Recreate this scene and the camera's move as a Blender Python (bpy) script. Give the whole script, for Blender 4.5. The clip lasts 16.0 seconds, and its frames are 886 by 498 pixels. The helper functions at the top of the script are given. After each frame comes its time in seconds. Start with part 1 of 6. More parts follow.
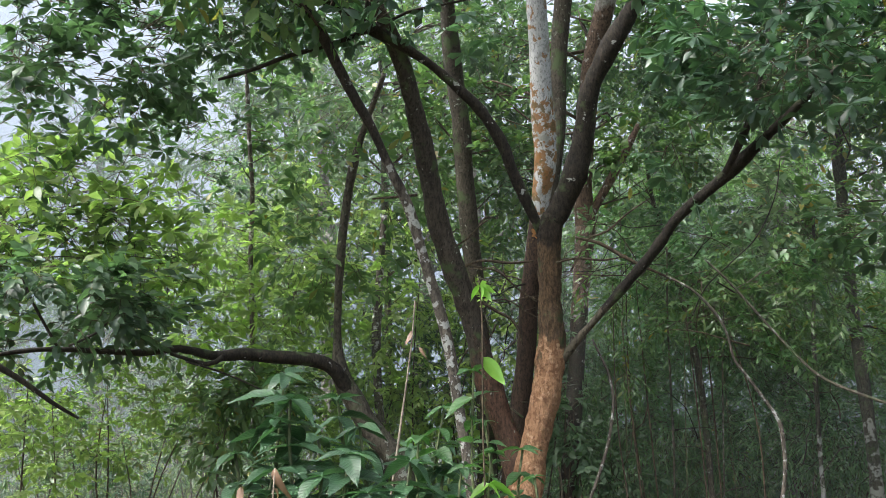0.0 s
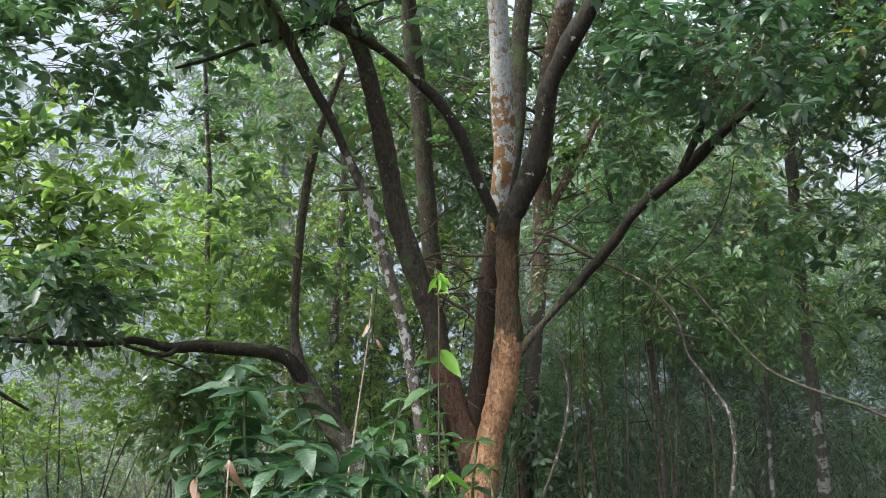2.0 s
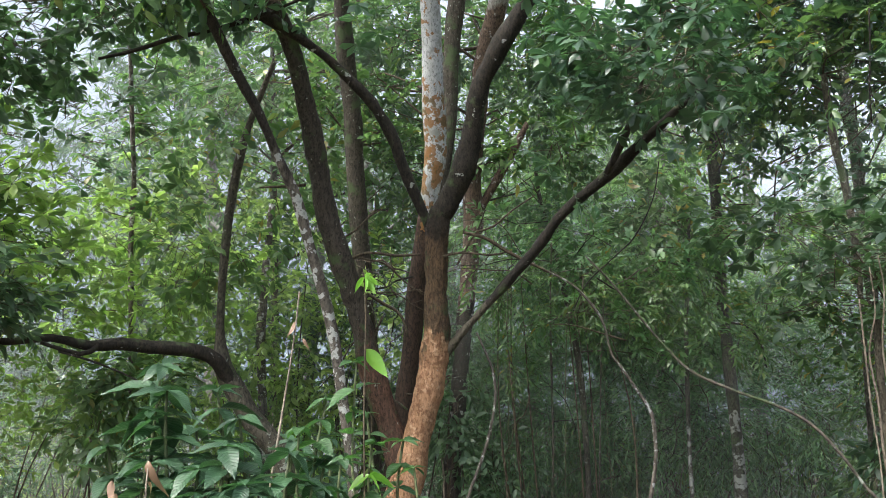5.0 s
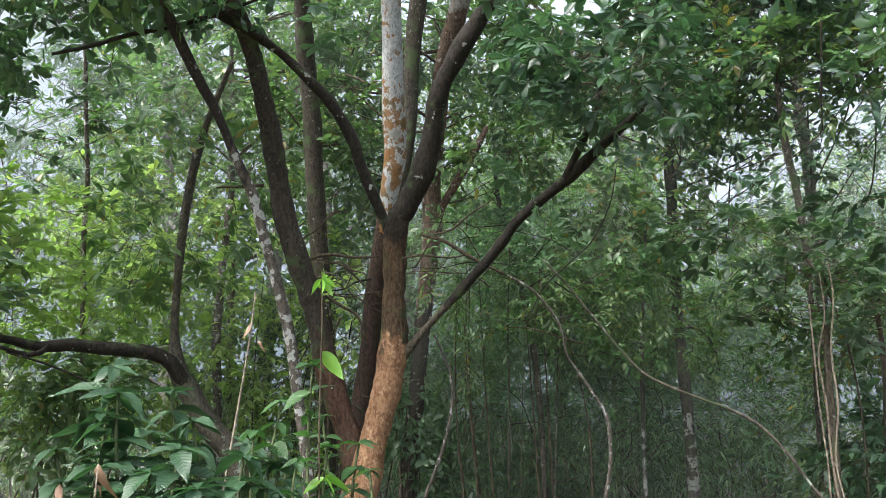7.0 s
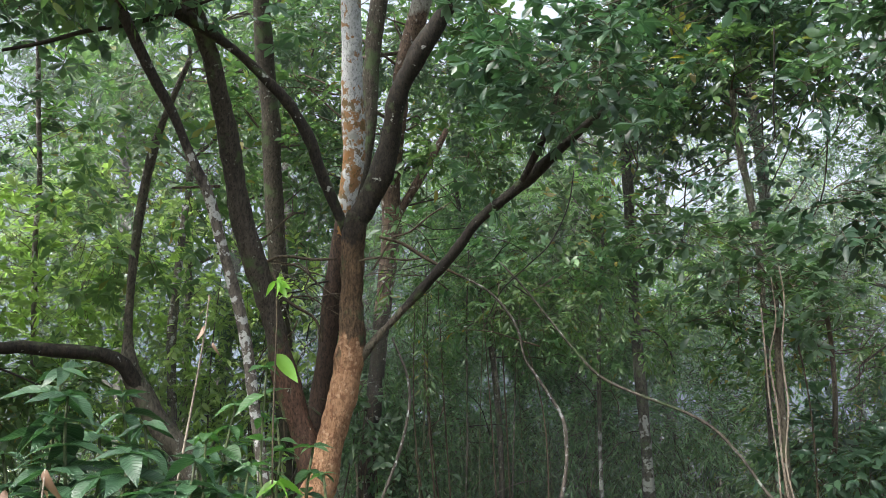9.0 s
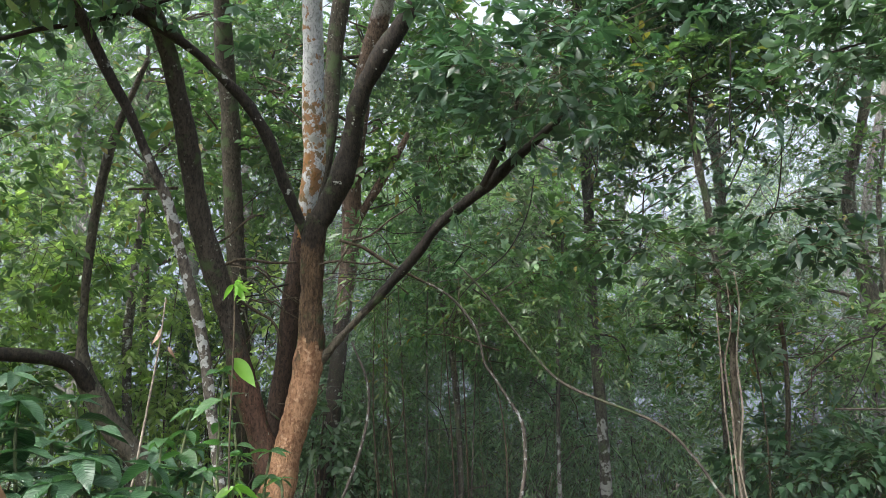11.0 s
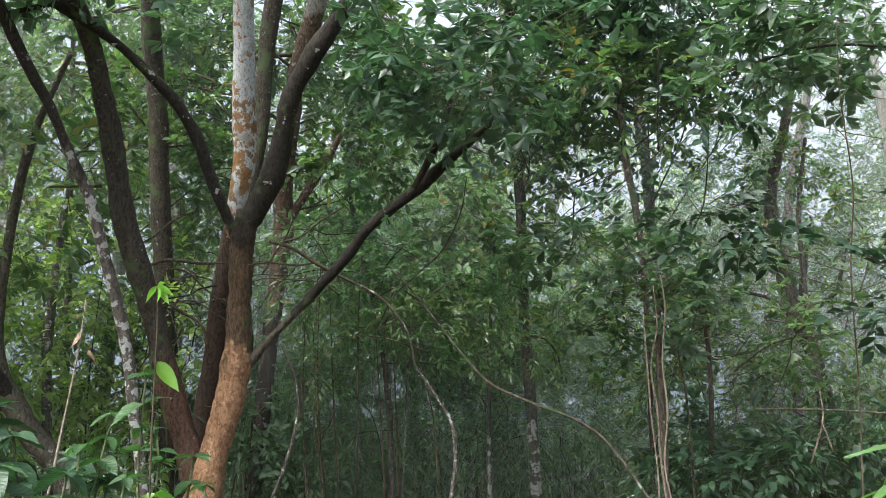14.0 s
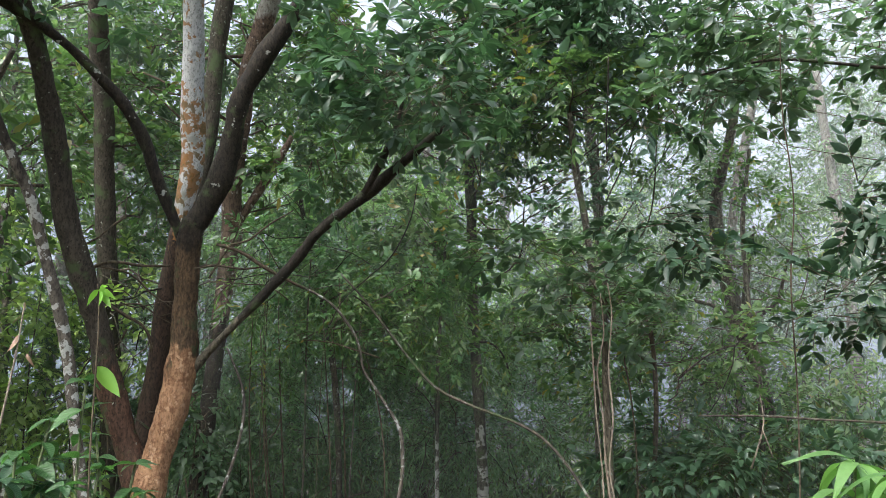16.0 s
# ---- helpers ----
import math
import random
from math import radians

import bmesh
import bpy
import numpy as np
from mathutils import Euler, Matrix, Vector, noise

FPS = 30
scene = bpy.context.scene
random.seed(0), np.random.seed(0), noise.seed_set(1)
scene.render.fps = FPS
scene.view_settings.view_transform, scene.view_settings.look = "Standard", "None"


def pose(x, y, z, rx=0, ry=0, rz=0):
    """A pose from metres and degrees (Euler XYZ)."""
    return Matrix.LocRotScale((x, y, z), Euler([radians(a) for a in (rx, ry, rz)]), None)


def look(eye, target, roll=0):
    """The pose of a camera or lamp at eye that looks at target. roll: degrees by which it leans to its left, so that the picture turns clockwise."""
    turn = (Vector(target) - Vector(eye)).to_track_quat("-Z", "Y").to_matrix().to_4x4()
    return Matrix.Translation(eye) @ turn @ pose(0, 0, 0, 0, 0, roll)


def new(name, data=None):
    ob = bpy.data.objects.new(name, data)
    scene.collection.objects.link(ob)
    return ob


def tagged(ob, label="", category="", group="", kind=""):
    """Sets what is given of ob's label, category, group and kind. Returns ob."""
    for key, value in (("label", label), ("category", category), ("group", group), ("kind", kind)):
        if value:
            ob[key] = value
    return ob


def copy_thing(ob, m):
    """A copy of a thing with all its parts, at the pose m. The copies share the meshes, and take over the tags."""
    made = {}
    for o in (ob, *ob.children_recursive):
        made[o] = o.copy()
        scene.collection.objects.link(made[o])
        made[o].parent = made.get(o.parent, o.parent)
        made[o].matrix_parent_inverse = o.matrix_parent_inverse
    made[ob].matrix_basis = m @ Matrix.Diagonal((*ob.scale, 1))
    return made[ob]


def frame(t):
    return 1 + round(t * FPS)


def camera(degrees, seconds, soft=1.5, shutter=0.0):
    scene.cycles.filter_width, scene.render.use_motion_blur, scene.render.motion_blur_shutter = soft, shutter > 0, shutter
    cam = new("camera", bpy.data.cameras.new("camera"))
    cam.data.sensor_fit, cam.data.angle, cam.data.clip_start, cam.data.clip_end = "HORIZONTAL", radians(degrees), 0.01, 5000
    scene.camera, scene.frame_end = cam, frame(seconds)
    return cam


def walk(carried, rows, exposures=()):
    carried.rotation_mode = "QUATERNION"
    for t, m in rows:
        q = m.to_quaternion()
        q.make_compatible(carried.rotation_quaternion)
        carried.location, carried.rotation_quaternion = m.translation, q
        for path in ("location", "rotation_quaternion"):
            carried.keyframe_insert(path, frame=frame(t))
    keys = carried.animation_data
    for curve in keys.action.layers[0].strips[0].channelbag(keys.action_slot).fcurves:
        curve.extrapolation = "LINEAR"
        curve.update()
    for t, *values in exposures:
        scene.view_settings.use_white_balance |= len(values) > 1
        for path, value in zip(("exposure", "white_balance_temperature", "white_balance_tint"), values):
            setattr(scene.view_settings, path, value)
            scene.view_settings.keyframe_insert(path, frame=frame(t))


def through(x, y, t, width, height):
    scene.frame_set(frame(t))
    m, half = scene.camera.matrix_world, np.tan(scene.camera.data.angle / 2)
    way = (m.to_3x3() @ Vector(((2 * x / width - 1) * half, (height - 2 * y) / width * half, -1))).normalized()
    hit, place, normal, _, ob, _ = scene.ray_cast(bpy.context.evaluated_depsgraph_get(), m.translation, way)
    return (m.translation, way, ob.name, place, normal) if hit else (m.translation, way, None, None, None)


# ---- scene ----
cam = camera(53.9, 16.0, 0.85)
PATH = [
    (0.0, pose(-0.000, 0.000, 1.600, 101.00, -0.00, 0.00)),
    (0.5, pose(0.004, -0.000, 1.597, 100.86, -0.03, -0.69)),
    (1.0, pose(0.007, -0.002, 1.595, 100.70, -0.07, -1.34)),
    (1.5, pose(0.010, -0.006, 1.594, 100.62, -0.10, -2.03)),
    (2.0, pose(0.013, -0.011, 1.594, 100.58, -0.09, -2.68)),
    (2.5, pose(0.017, -0.015, 1.595, 100.55, -0.08, -3.40)),
    (3.0, pose(0.021, -0.018, 1.595, 100.55, -0.06, -4.10)),
    (3.5, pose(0.027, -0.020, 1.596, 100.51, -0.03, -4.81)),
    (4.0, pose(0.035, -0.021, 1.596, 100.50, -0.00, -5.60)),
    (6.5, pose(0.043, -0.021, 1.596, 100.62, -0.05, -9.26)),
    (7.0, pose(0.050, -0.021, 1.597, 100.68, -0.06, -9.87)),
    (7.5, pose(0.057, -0.021, 1.597, 100.72, -0.06, -10.52)),
    (8.0, pose(0.065, -0.023, 1.598, 100.76, -0.07, -11.14)),
    (8.5, pose(0.073, -0.025, 1.599, 100.80, 0.00, -11.74)),
    (9.0, pose(0.083, -0.028, 1.600, 100.82, 0.07, -12.37)),
    (11.5, pose(0.094, -0.031, 1.602, 101.10, 0.26, -15.59)),
    (12.0, pose(0.104, -0.031, 1.605, 101.09, 0.34, -16.26)),
    (12.5, pose(0.112, -0.030, 1.608, 101.09, 0.42, -16.98)),
    (13.0, pose(0.118, -0.028, 1.611, 101.06, 0.54, -17.76)),
    (13.5, pose(0.121, -0.029, 1.615, 101.05, 0.55, -18.39)),
    (14.0, pose(0.124, -0.033, 1.618, 101.05, 0.57, -19.17)),
    (14.5, pose(0.126, -0.038, 1.620, 101.11, 0.56, -19.95)),
    (15.0, pose(0.129, -0.041, 1.623, 101.22, 0.53, -20.76)),
    (15.5, pose(0.134, -0.043, 1.625, 101.30, 0.50, -21.56)),
    (16.0, pose(0.140, -0.042, 1.628, 101.30, 0.49, -22.40)),
]
walk(cam, PATH, [(0.0, 2.08), (4.0, 2.18), (6.5, 2.2), (9.0, 2.16), (12.0, 2.12), (16.0, 2.05)])

# ---- light: an overcast, misty sky ----
world = bpy.data.worlds.new("overcast_sky")
scene.world = world
world.use_nodes = True
wn, wl = world.node_tree.nodes, world.node_tree.links
sky = wn.new("ShaderNodeTexSky")
sky.sky_type, sky.sun_disc = "NISHITA", False
sky.sun_elevation, sky.sun_rotation = radians(49), radians(240)
sky.dust_density, sky.air_density = 3.0, 1.0
pale = wn.new("ShaderNodeHueSaturation")
pale.inputs["Saturation"].default_value = 0.35
wl.new(sky.outputs[0], pale.inputs["Color"])
wl.new(pale.outputs[0], wn["Background"].inputs["Color"])
wn["Background"].inputs["Strength"].default_value = 0.15

sun = new("sun", bpy.data.lights.new("sun", "SUN"))
sun.data.energy, sun.data.angle, sun.data.color = 1.3, radians(40), (1.0, 0.97, 0.92)
sun.matrix_world = look((-16, -3, 22), (0, 6, 2))


# ---- materials ----
def nodes_of(name):
    m = bpy.data.materials.new(name)
    m.use_nodes = True
    return m, m.node_tree.nodes, m.node_tree.links, m.node_tree.nodes["Principled BSDF"]


def ramp(n, l, fac, stops):
    r = n.new("ShaderNodeValToRGB")
    e = r.color_ramp.elements
    while len(e) < len(stops):
        e.new(0.5)
    for k, (p, c) in zip(e, stops):
        k.position, k.color = p, (*c, 1) if len(c) == 3 else c
    l.new(fac, r.inputs[0])
    return r.outputs[0]


def grey(v):
    return (v, v, v)


def noise_tex(n, l, vec, scale, detail=4.0, rough=0.55, stretch=(1, 1, 1)):
    mp = n.new("ShaderNodeMapping")
    mp.inputs["Scale"].default_value = stretch
    l.new(vec, mp.inputs[0])
    t = n.new("ShaderNodeTexNoise")
    t.inputs["Scale"].default_value, t.inputs["Detail"].default_value, t.inputs["Roughness"].default_value = scale, detail, rough
    l.new(mp.outputs[0], t.inputs["Vector"])
    return t.outputs[0]


def mix(n, l, fac, a, b):
    m = n.new("ShaderNodeMix")
    m.data_type = "RGBA"
    for k, v in ((0, fac), (6, a), (7, b)):
        if isinstance(v, (tuple, list)):
            m.inputs[k].default_value = (*v, 1)
        elif isinstance(v, float):
            m.inputs[k].default_value = v
        else:
            l.new(v, m.inputs[k])
    return m.outputs[2]


def relief(n, l, b, height, strength, distance):
    bump = n.new("ShaderNodeBump")
    bump.inputs["Strength"].default_value, bump.inputs["Distance"].default_value = strength, distance
    l.new(height, bump.inputs["Height"])
    l.new(bump.outputs[0], b.inputs["Normal"])


def leaf_material(name, dark, light, rough=0.38, through=0.4, old=None, gloss=0.65):
    """A leaf: two greens varied leaf by leaf, a gloss, and light that passes through."""
    dark, light = [tuple(1.3 * x for x in c) for c in (dark, light)]
    m, n, l, b = nodes_of(name)
    geo, info = n.new("ShaderNodeNewGeometry"), n.new("ShaderNodeObjectInfo")
    s = n.new("ShaderNodeMath")
    s.operation = "ADD"
    l.new(geo.outputs["Random Per Island"], s.inputs[0])
    l.new(info.outputs["Random"], s.inputs[1])
    w = n.new("ShaderNodeMath")
    w.operation = "FRACT"
    l.new(s.outputs[0], w.inputs[0])
    stops = [(0.0, dark), (0.55, tuple(0.6 * x + 0.4 * y for x, y in zip(dark, light))), (0.93, light)]
    stops.append((0.985, old or light))
    col = ramp(n, l, w.outputs[0], stops)
    big = noise_tex(n, l, geo.outputs["Position"], 0.7, 3.0)
    col = mix(n, l, ramp(n, l, big, [(0.35, grey(0.0)), (0.65, grey(0.5))]), col, light)
    fine = noise_tex(n, l, geo.outputs["Position"], 38.0, 2.0)
    col = mix(n, l, ramp(n, l, fine, [(0.5, grey(0.0)), (0.75, grey(0.3))]), col, dark)
    l.new(col, b.inputs["Base Color"])
    b.inputs["Roughness"].default_value = rough
    b.inputs["Specular IOR Level"].default_value = gloss
    relief(n, l, b, fine, 0.25, 0.01)
    tr = n.new("ShaderNodeBsdfTranslucent")
    warm = n.new("ShaderNodeMix")
    warm.data_type, warm.blend_type = "RGBA", "MULTIPLY"
    warm.inputs[0].default_value = 1.0
    l.new(col, warm.inputs[6])
    warm.inputs[7].default_value = (1.22, 1.47, 0.84, 1)
    l.new(warm.outputs[2], tr.inputs[0])
    mx = n.new("ShaderNodeMixShader")
    mx.inputs[0].default_value = through
    l.new(b.outputs[0], mx.inputs[1])
    l.new(tr.outputs[0], mx.inputs[2])
    l.new(mx.outputs[0], n["Material Output"].inputs["Surface"])
    return m


def ribbed_leaf_material(name, dark, light, rough=0.3, through=0.3, ribs=34.0):
    """A large leaf with a pale midrib and sunken side veins, drawn along the leaf's own length."""
    m = leaf_material(name, dark, light, rough, through)
    n, l = m.node_tree.nodes, m.node_tree.links
    b = n["Principled BSDF"]
    sep = n.new("ShaderNodeSeparateXYZ")
    l.new(n.new("ShaderNodeTexCoord").outputs["Object"], sep.inputs[0])
    side = n.new("ShaderNodeMath")
    side.operation = "ABSOLUTE"
    l.new(sep.outputs[1], side.inputs[0])
    slant = n.new("ShaderNodeMath")
    slant.operation, slant.inputs[1].default_value = "MULTIPLY_ADD", -0.8
    l.new(side.outputs[0], slant.inputs[0])
    l.new(sep.outputs[0], slant.inputs[2])
    wave = n.new("ShaderNodeMath")
    wave.operation, wave.inputs[1].default_value = "MULTIPLY", ribs * 2.2
    l.new(slant.outputs[0], wave.inputs[0])
    sine = n.new("ShaderNodeMath")
    sine.operation = "SINE"
    l.new(wave.outputs[0], sine.inputs[0])
    height = ramp(n, l, sine.outputs[0], [(0.0, grey(0.0)), (0.8, grey(1.0))])
    old = b.inputs["Base Color"].links[0].from_socket
    veins = ramp(n, l, sine.outputs[0], [(0.7, grey(0.0)), (1.0, grey(0.4))])
    rib = ramp(n, l, side.outputs[0], [(0.0, grey(0.6)), (0.014, grey(0.0))])
    col = mix(n, l, veins, old, tuple(0.6 * x for x in dark))
    col = mix(n, l, rib, col, tuple(1.5 * x for x in light))
    l.new(col, b.inputs["Base Color"])
    relief(n, l, b, height, 0.4, 0.012)
    return m


def bark_material(name, base, dark, patches=(), zones=(), rough=0.85, bump=0.6, scale=1.0, fleck_share=0.75):
    """Bark: vertical grain, blotches, and lichen patches: (colour, noise size, threshold, softness).
    zones: (colour, dark colour, lowest height, highest height) of bark that differs along the stem."""
    m, n, l, b = nodes_of(name)
    pos = n.new("ShaderNodeNewGeometry").outputs["Position"]
    grain = noise_tex(n, l, pos, 42 * scale, 6.0, 0.65, (1, 1, 0.35))
    blotch = noise_tex(n, l, pos, 7 * scale, 5.0, 0.6, (1, 1, 0.6))
    g = ramp(n, l, grain, [(0.36, grey(0.0)), (0.62, grey(1.0))])
    fleck = noise_tex(n, l, pos, 60 * scale, 3.0, 0.7, (1, 1, 0.5))
    stain = ramp(n, l, blotch, [(0.4, grey(0.0)), (0.66, grey(0.45))])
    pits = ramp(n, l, fleck, [(0.53, grey(0.0)), (0.60, grey(fleck_share))])

    def weathered(c, d):
        return mix(n, l, pits, mix(n, l, stain, c, d), tuple(0.45 * x for x in d))

    col = weathered(mix(n, l, g, dark, base), dark)
    sep = n.new("ShaderNodeSeparateXYZ")
    l.new(pos, sep.inputs[0])
    for c, d, lo, hi in zones:
        jag = n.new("ShaderNodeMath")
        jag.operation = "MULTIPLY_ADD"
        l.new(blotch, jag.inputs[0])
        jag.inputs[1].default_value = 0.9
        l.new(sep.outputs[2], jag.inputs[2])
        up = n.new("ShaderNodeMapRange")
        up.inputs[1].default_value, up.inputs[2].default_value = lo + 0.40, lo + 0.52
        l.new(jag.outputs[0], up.inputs[0])
        down = n.new("ShaderNodeMapRange")
        down.inputs[1].default_value, down.inputs[2].default_value = hi + 0.52, hi + 0.40
        l.new(jag.outputs[0], down.inputs[0])
        both = n.new("ShaderNodeMath")
        both.operation = "MULTIPLY"
        l.new(up.outputs[0], both.inputs[0])
        l.new(down.outputs[0], both.inputs[1])
        col = mix(n, l, both.outputs[0], col, weathered(mix(n, l, g, d, c), d))
    for c, size, edge, soft, *band in patches:
        p = noise_tex(n, l, pos, size, 4.0, 0.6)
        if band:
            inside = n.new("ShaderNodeMath")
            inside.operation, inside.inputs[1].default_value, inside.inputs[2].default_value = "COMPARE", (band[0] + band[1]) / 2, (band[1] - band[0]) / 2
            wavy = n.new("ShaderNodeMath")
            wavy.operation, wavy.inputs[1].default_value = "MULTIPLY_ADD", 1.3
            l.new(blotch, wavy.inputs[0])
            l.new(sep.outputs[2], wavy.inputs[2])
            inside.inputs[1].default_value += 0.65
            l.new(wavy.outputs[0], inside.inputs[0])
            only = n.new("ShaderNodeMath")
            only.operation = "MULTIPLY"
            l.new(p, only.inputs[0])
            l.new(inside.outputs[0], only.inputs[1])
            p = only.outputs[0]
        col = mix(n, l, ramp(n, l, p, [(edge, grey(0.0)), (edge + soft, grey(0.9))]), col, c)
    l.new(col, b.inputs["Base Color"])
    b.inputs["Roughness"].default_value = rough
    b.inputs["Specular IOR Level"].default_value = 0.3
    relief(n, l, b, mix(n, l, 0.4, grain, fleck), bump, 0.025 if bump < 0.95 else 0.05)
    return m


MOSS = (0.05, 0.075, 0.03)
LICHEN = (0.24, 0.26, 0.22)
BARK_MAIN = bark_material("orange_brown_bark", (0.128, 0.082, 0.045), (0.040, 0.027, 0.016),
                          [((0.15, 0.075, 0.038), 13, 0.54, 0.07, -1.0, 2.1), ((0.42, 0.27, 0.17), 20, 0.58, 0.08, -1.0, 2.1), (MOSS, 6, 0.56, 0.12, 2.1, 4.0), (LICHEN, 16, 0.72, 0.04)], [((0.37, 0.215, 0.122), (0.22, 0.118, 0.062), -1.0, 2.1), ((0.05, 0.037, 0.027), (0.015, 0.012, 0.009), 2.95, 20.0)], bump=1.0, fleck_share=0.6)
BARK_DARK = bark_material("dark_mossy_bark", (0.034, 0.028, 0.020), (0.011, 0.009, 0.007),
                          [(MOSS, 5, 0.58, 0.1), ((0.30, 0.32, 0.29), 13, 0.66, 0.03)])
BARK_LIMB = bark_material("grey_green_mossy_bark", (0.110, 0.098, 0.070), (0.036, 0.031, 0.022), [(LICHEN, 14, 0.66, 0.05), (MOSS, 4, 0.55, 0.1)],
                          [((0.026, 0.022, 0.016), (0.009, 0.008, 0.006), 2.5, 20.0)], bump=0.9)
BARK_BROWN = bark_material("brown_bark", (0.070, 0.060, 0.045), (0.026, 0.022, 0.016), [(LICHEN, 22, 0.64, 0.05), (MOSS, 4, 0.55, 0.1)])
BARK_RED = bark_material("grey_brown_bark_reddish_below", (0.068, 0.057, 0.043), (0.024, 0.020, 0.016), [(LICHEN, 26, 0.66, 0.05), (MOSS, 5, 0.56, 0.1)], [((0.115, 0.062, 0.040), (0.036, 0.021, 0.014), -1.0, 2.1)])
ORANGE = (0.19, 0.095, 0.03)
BARK_WHITE = bark_material("pale_bark_with_orange_lichen", (0.43, 0.44, 0.44), (0.30, 0.31, 0.31), [(ORANGE, 10, 0.57, 0.02, 3.2, 20.0), ((0.20, 0.21, 0.19), 6, 0.58, 0.08, 3.4, 20.0), (ORANGE, 9, 0.49, 0.02, 3.4, 4.5), ((0.11, 0.075, 0.03), 14, 0.55, 0.03, 3.2, 4.4)],
                           [((0.062, 0.038, 0.026), (0.022, 0.015, 0.011), -1.0, 3.4)], bump=0.4)
BARK_PINK = bark_material("pinkish_pale_bark", (0.150, 0.104, 0.076), (0.056, 0.039, 0.029),
                          [((0.30, 0.29, 0.27), 13, 0.61, 0.04)], [((0.30, 0.30, 0.285), (0.17, 0.15, 0.13), 5.6, 14.0), ((0.04, 0.03, 0.023), (0.018, 0.014, 0.011), -1.0, 2.6)], bump=0.4)
BARK_MOTTLED = bark_material("grey_mottled_bark", (0.125, 0.11, 0.09), (0.05, 0.043, 0.035),
                             [((0.34, 0.35, 0.33), 14, 0.56, 0.03), (MOSS, 4, 0.62, 0.08)], bump=0.4)
BARK_FOOT = bark_material("grey_bark_white_at_the_foot", (0.082, 0.078, 0.06), (0.033, 0.031, 0.025),
                          [(MOSS, 3, 0.55, 0.1), ((0.2, 0.21, 0.19), 12, 0.66, 0.04), ((0.25, 0.26, 0.24), 7, 0.50, 0.05, -1.0, 1.5), ((0.05, 0.045, 0.038), 16, 0.56, 0.03, -1.0, 1.6)], bump=0.4)
BARK_LEAN = bark_material("mottled_bark_dark_above", (0.05, 0.042, 0.034), (0.018, 0.015, 0.012), [((0.34, 0.35, 0.33), 14, 0.54, 0.03, -1.0, 3.3), ((0.2, 0.21, 0.19), 14, 0.64, 0.03)],
                          [((0.125, 0.11, 0.09), (0.05, 0.043, 0.035), -1.0, 3.4)], bump=0.4)
BARK_GREY = bark_material("grey_green_bark", (0.112, 0.100, 0.074), (0.040, 0.036, 0.027), [(LICHEN, 16, 0.61, 0.05), (MOSS, 3, 0.55, 0.1)])
# Distance haze is put into this colour: paler than the nearer grey bark.
BARK_HAZED = bark_material("grey_bark", (0.21, 0.20, 0.18), (0.10, 0.095, 0.085), [(LICHEN, 7, 0.62, 0.06)])
BARK_DEAD = bark_material("dry_pale_stem", (0.31, 0.265, 0.21), (0.15, 0.12, 0.09), [], bump=0.3)
TWIG = bark_material("twig_bark", (0.10, 0.08, 0.05), (0.04, 0.03, 0.02), [], bump=0.2)
CULM = bark_material("bamboo_culm", (0.14, 0.17, 0.075), (0.07, 0.085, 0.04), [((0.3, 0.3, 0.25), 6, 0.66, 0.05)], rough=0.5, bump=0.1)

LEAF_DARK = leaf_material("dark_glossy_leaf", (0.028, 0.056, 0.033), (0.074, 0.124, 0.068), 0.30, 0.46)
LEAF_MID = leaf_material("mid_green_leaf", (0.040, 0.078, 0.036), (0.114, 0.176, 0.074), 0.27, 0.44, (0.22, 0.17, 0.04))
# Light falling on the foliage is put into this brighter green.
LEAF_BRIGHT = leaf_material("lit_green_leaf", (0.096, 0.152, 0.050), (0.250, 0.325, 0.110), 0.36, 0.58)
LEAF_BLUE = leaf_material("blue_green_leaf", (0.021, 0.050, 0.031), (0.060, 0.114, 0.062), 0.30, 0.38)
LEAF_BAMBOO = leaf_material("bamboo_leaf", (0.036, 0.092, 0.043), (0.115, 0.205, 0.088), 0.3, 0.4, (0.16, 0.19, 0.09))
# Brighter copy of the bamboo leaf; makes up for light missing there.
LEAF_AIRY = leaf_material("brightened_bamboo_leaf", (0.060, 0.130, 0.046), (0.155, 0.25, 0.088), 0.35, 0.55)
# Blue-green cast of haze over far leaves is put into these greens.
LEAF_FAR = leaf_material("hazed_far_leaf", (0.040, 0.078, 0.048), (0.10, 0.15, 0.085), 0.45, 0.4)
LEAF_FRESH = leaf_material("fresh_light_green_leaf", (0.085, 0.195, 0.030), (0.155, 0.305, 0.050), 0.38, 0.45)
# Shade of the canopy overhead is put into this darker green.
LEAF_RIBBED = ribbed_leaf_material("ribbed_shade_green_leaf", (0.014, 0.038, 0.021), (0.042, 0.092, 0.044), 0.34)
LEAF_CLIMBER = ribbed_leaf_material("ribbed_mid_green_leaf", (0.015, 0.046, 0.017), (0.046, 0.108, 0.034), 0.36, 0.35, 24.0)
LEAF_PALM = leaf_material("fresh_palm_blade", (0.04, 0.10, 0.028), (0.10, 0.20, 0.055), 0.5, 0.4)
# Backlit silhouette is put into this colour: darker than the leaf itself.
LEAF_SHADE = leaf_material("silhouette_glossy_leaf", (0.009, 0.023, 0.014), (0.026, 0.055, 0.030), 0.42, 0.25, gloss=0.35)
LEAF_DRY = leaf_material("dry_brown_leaf", (0.13, 0.075, 0.045), (0.22, 0.14, 0.095), 0.6, 0.2)


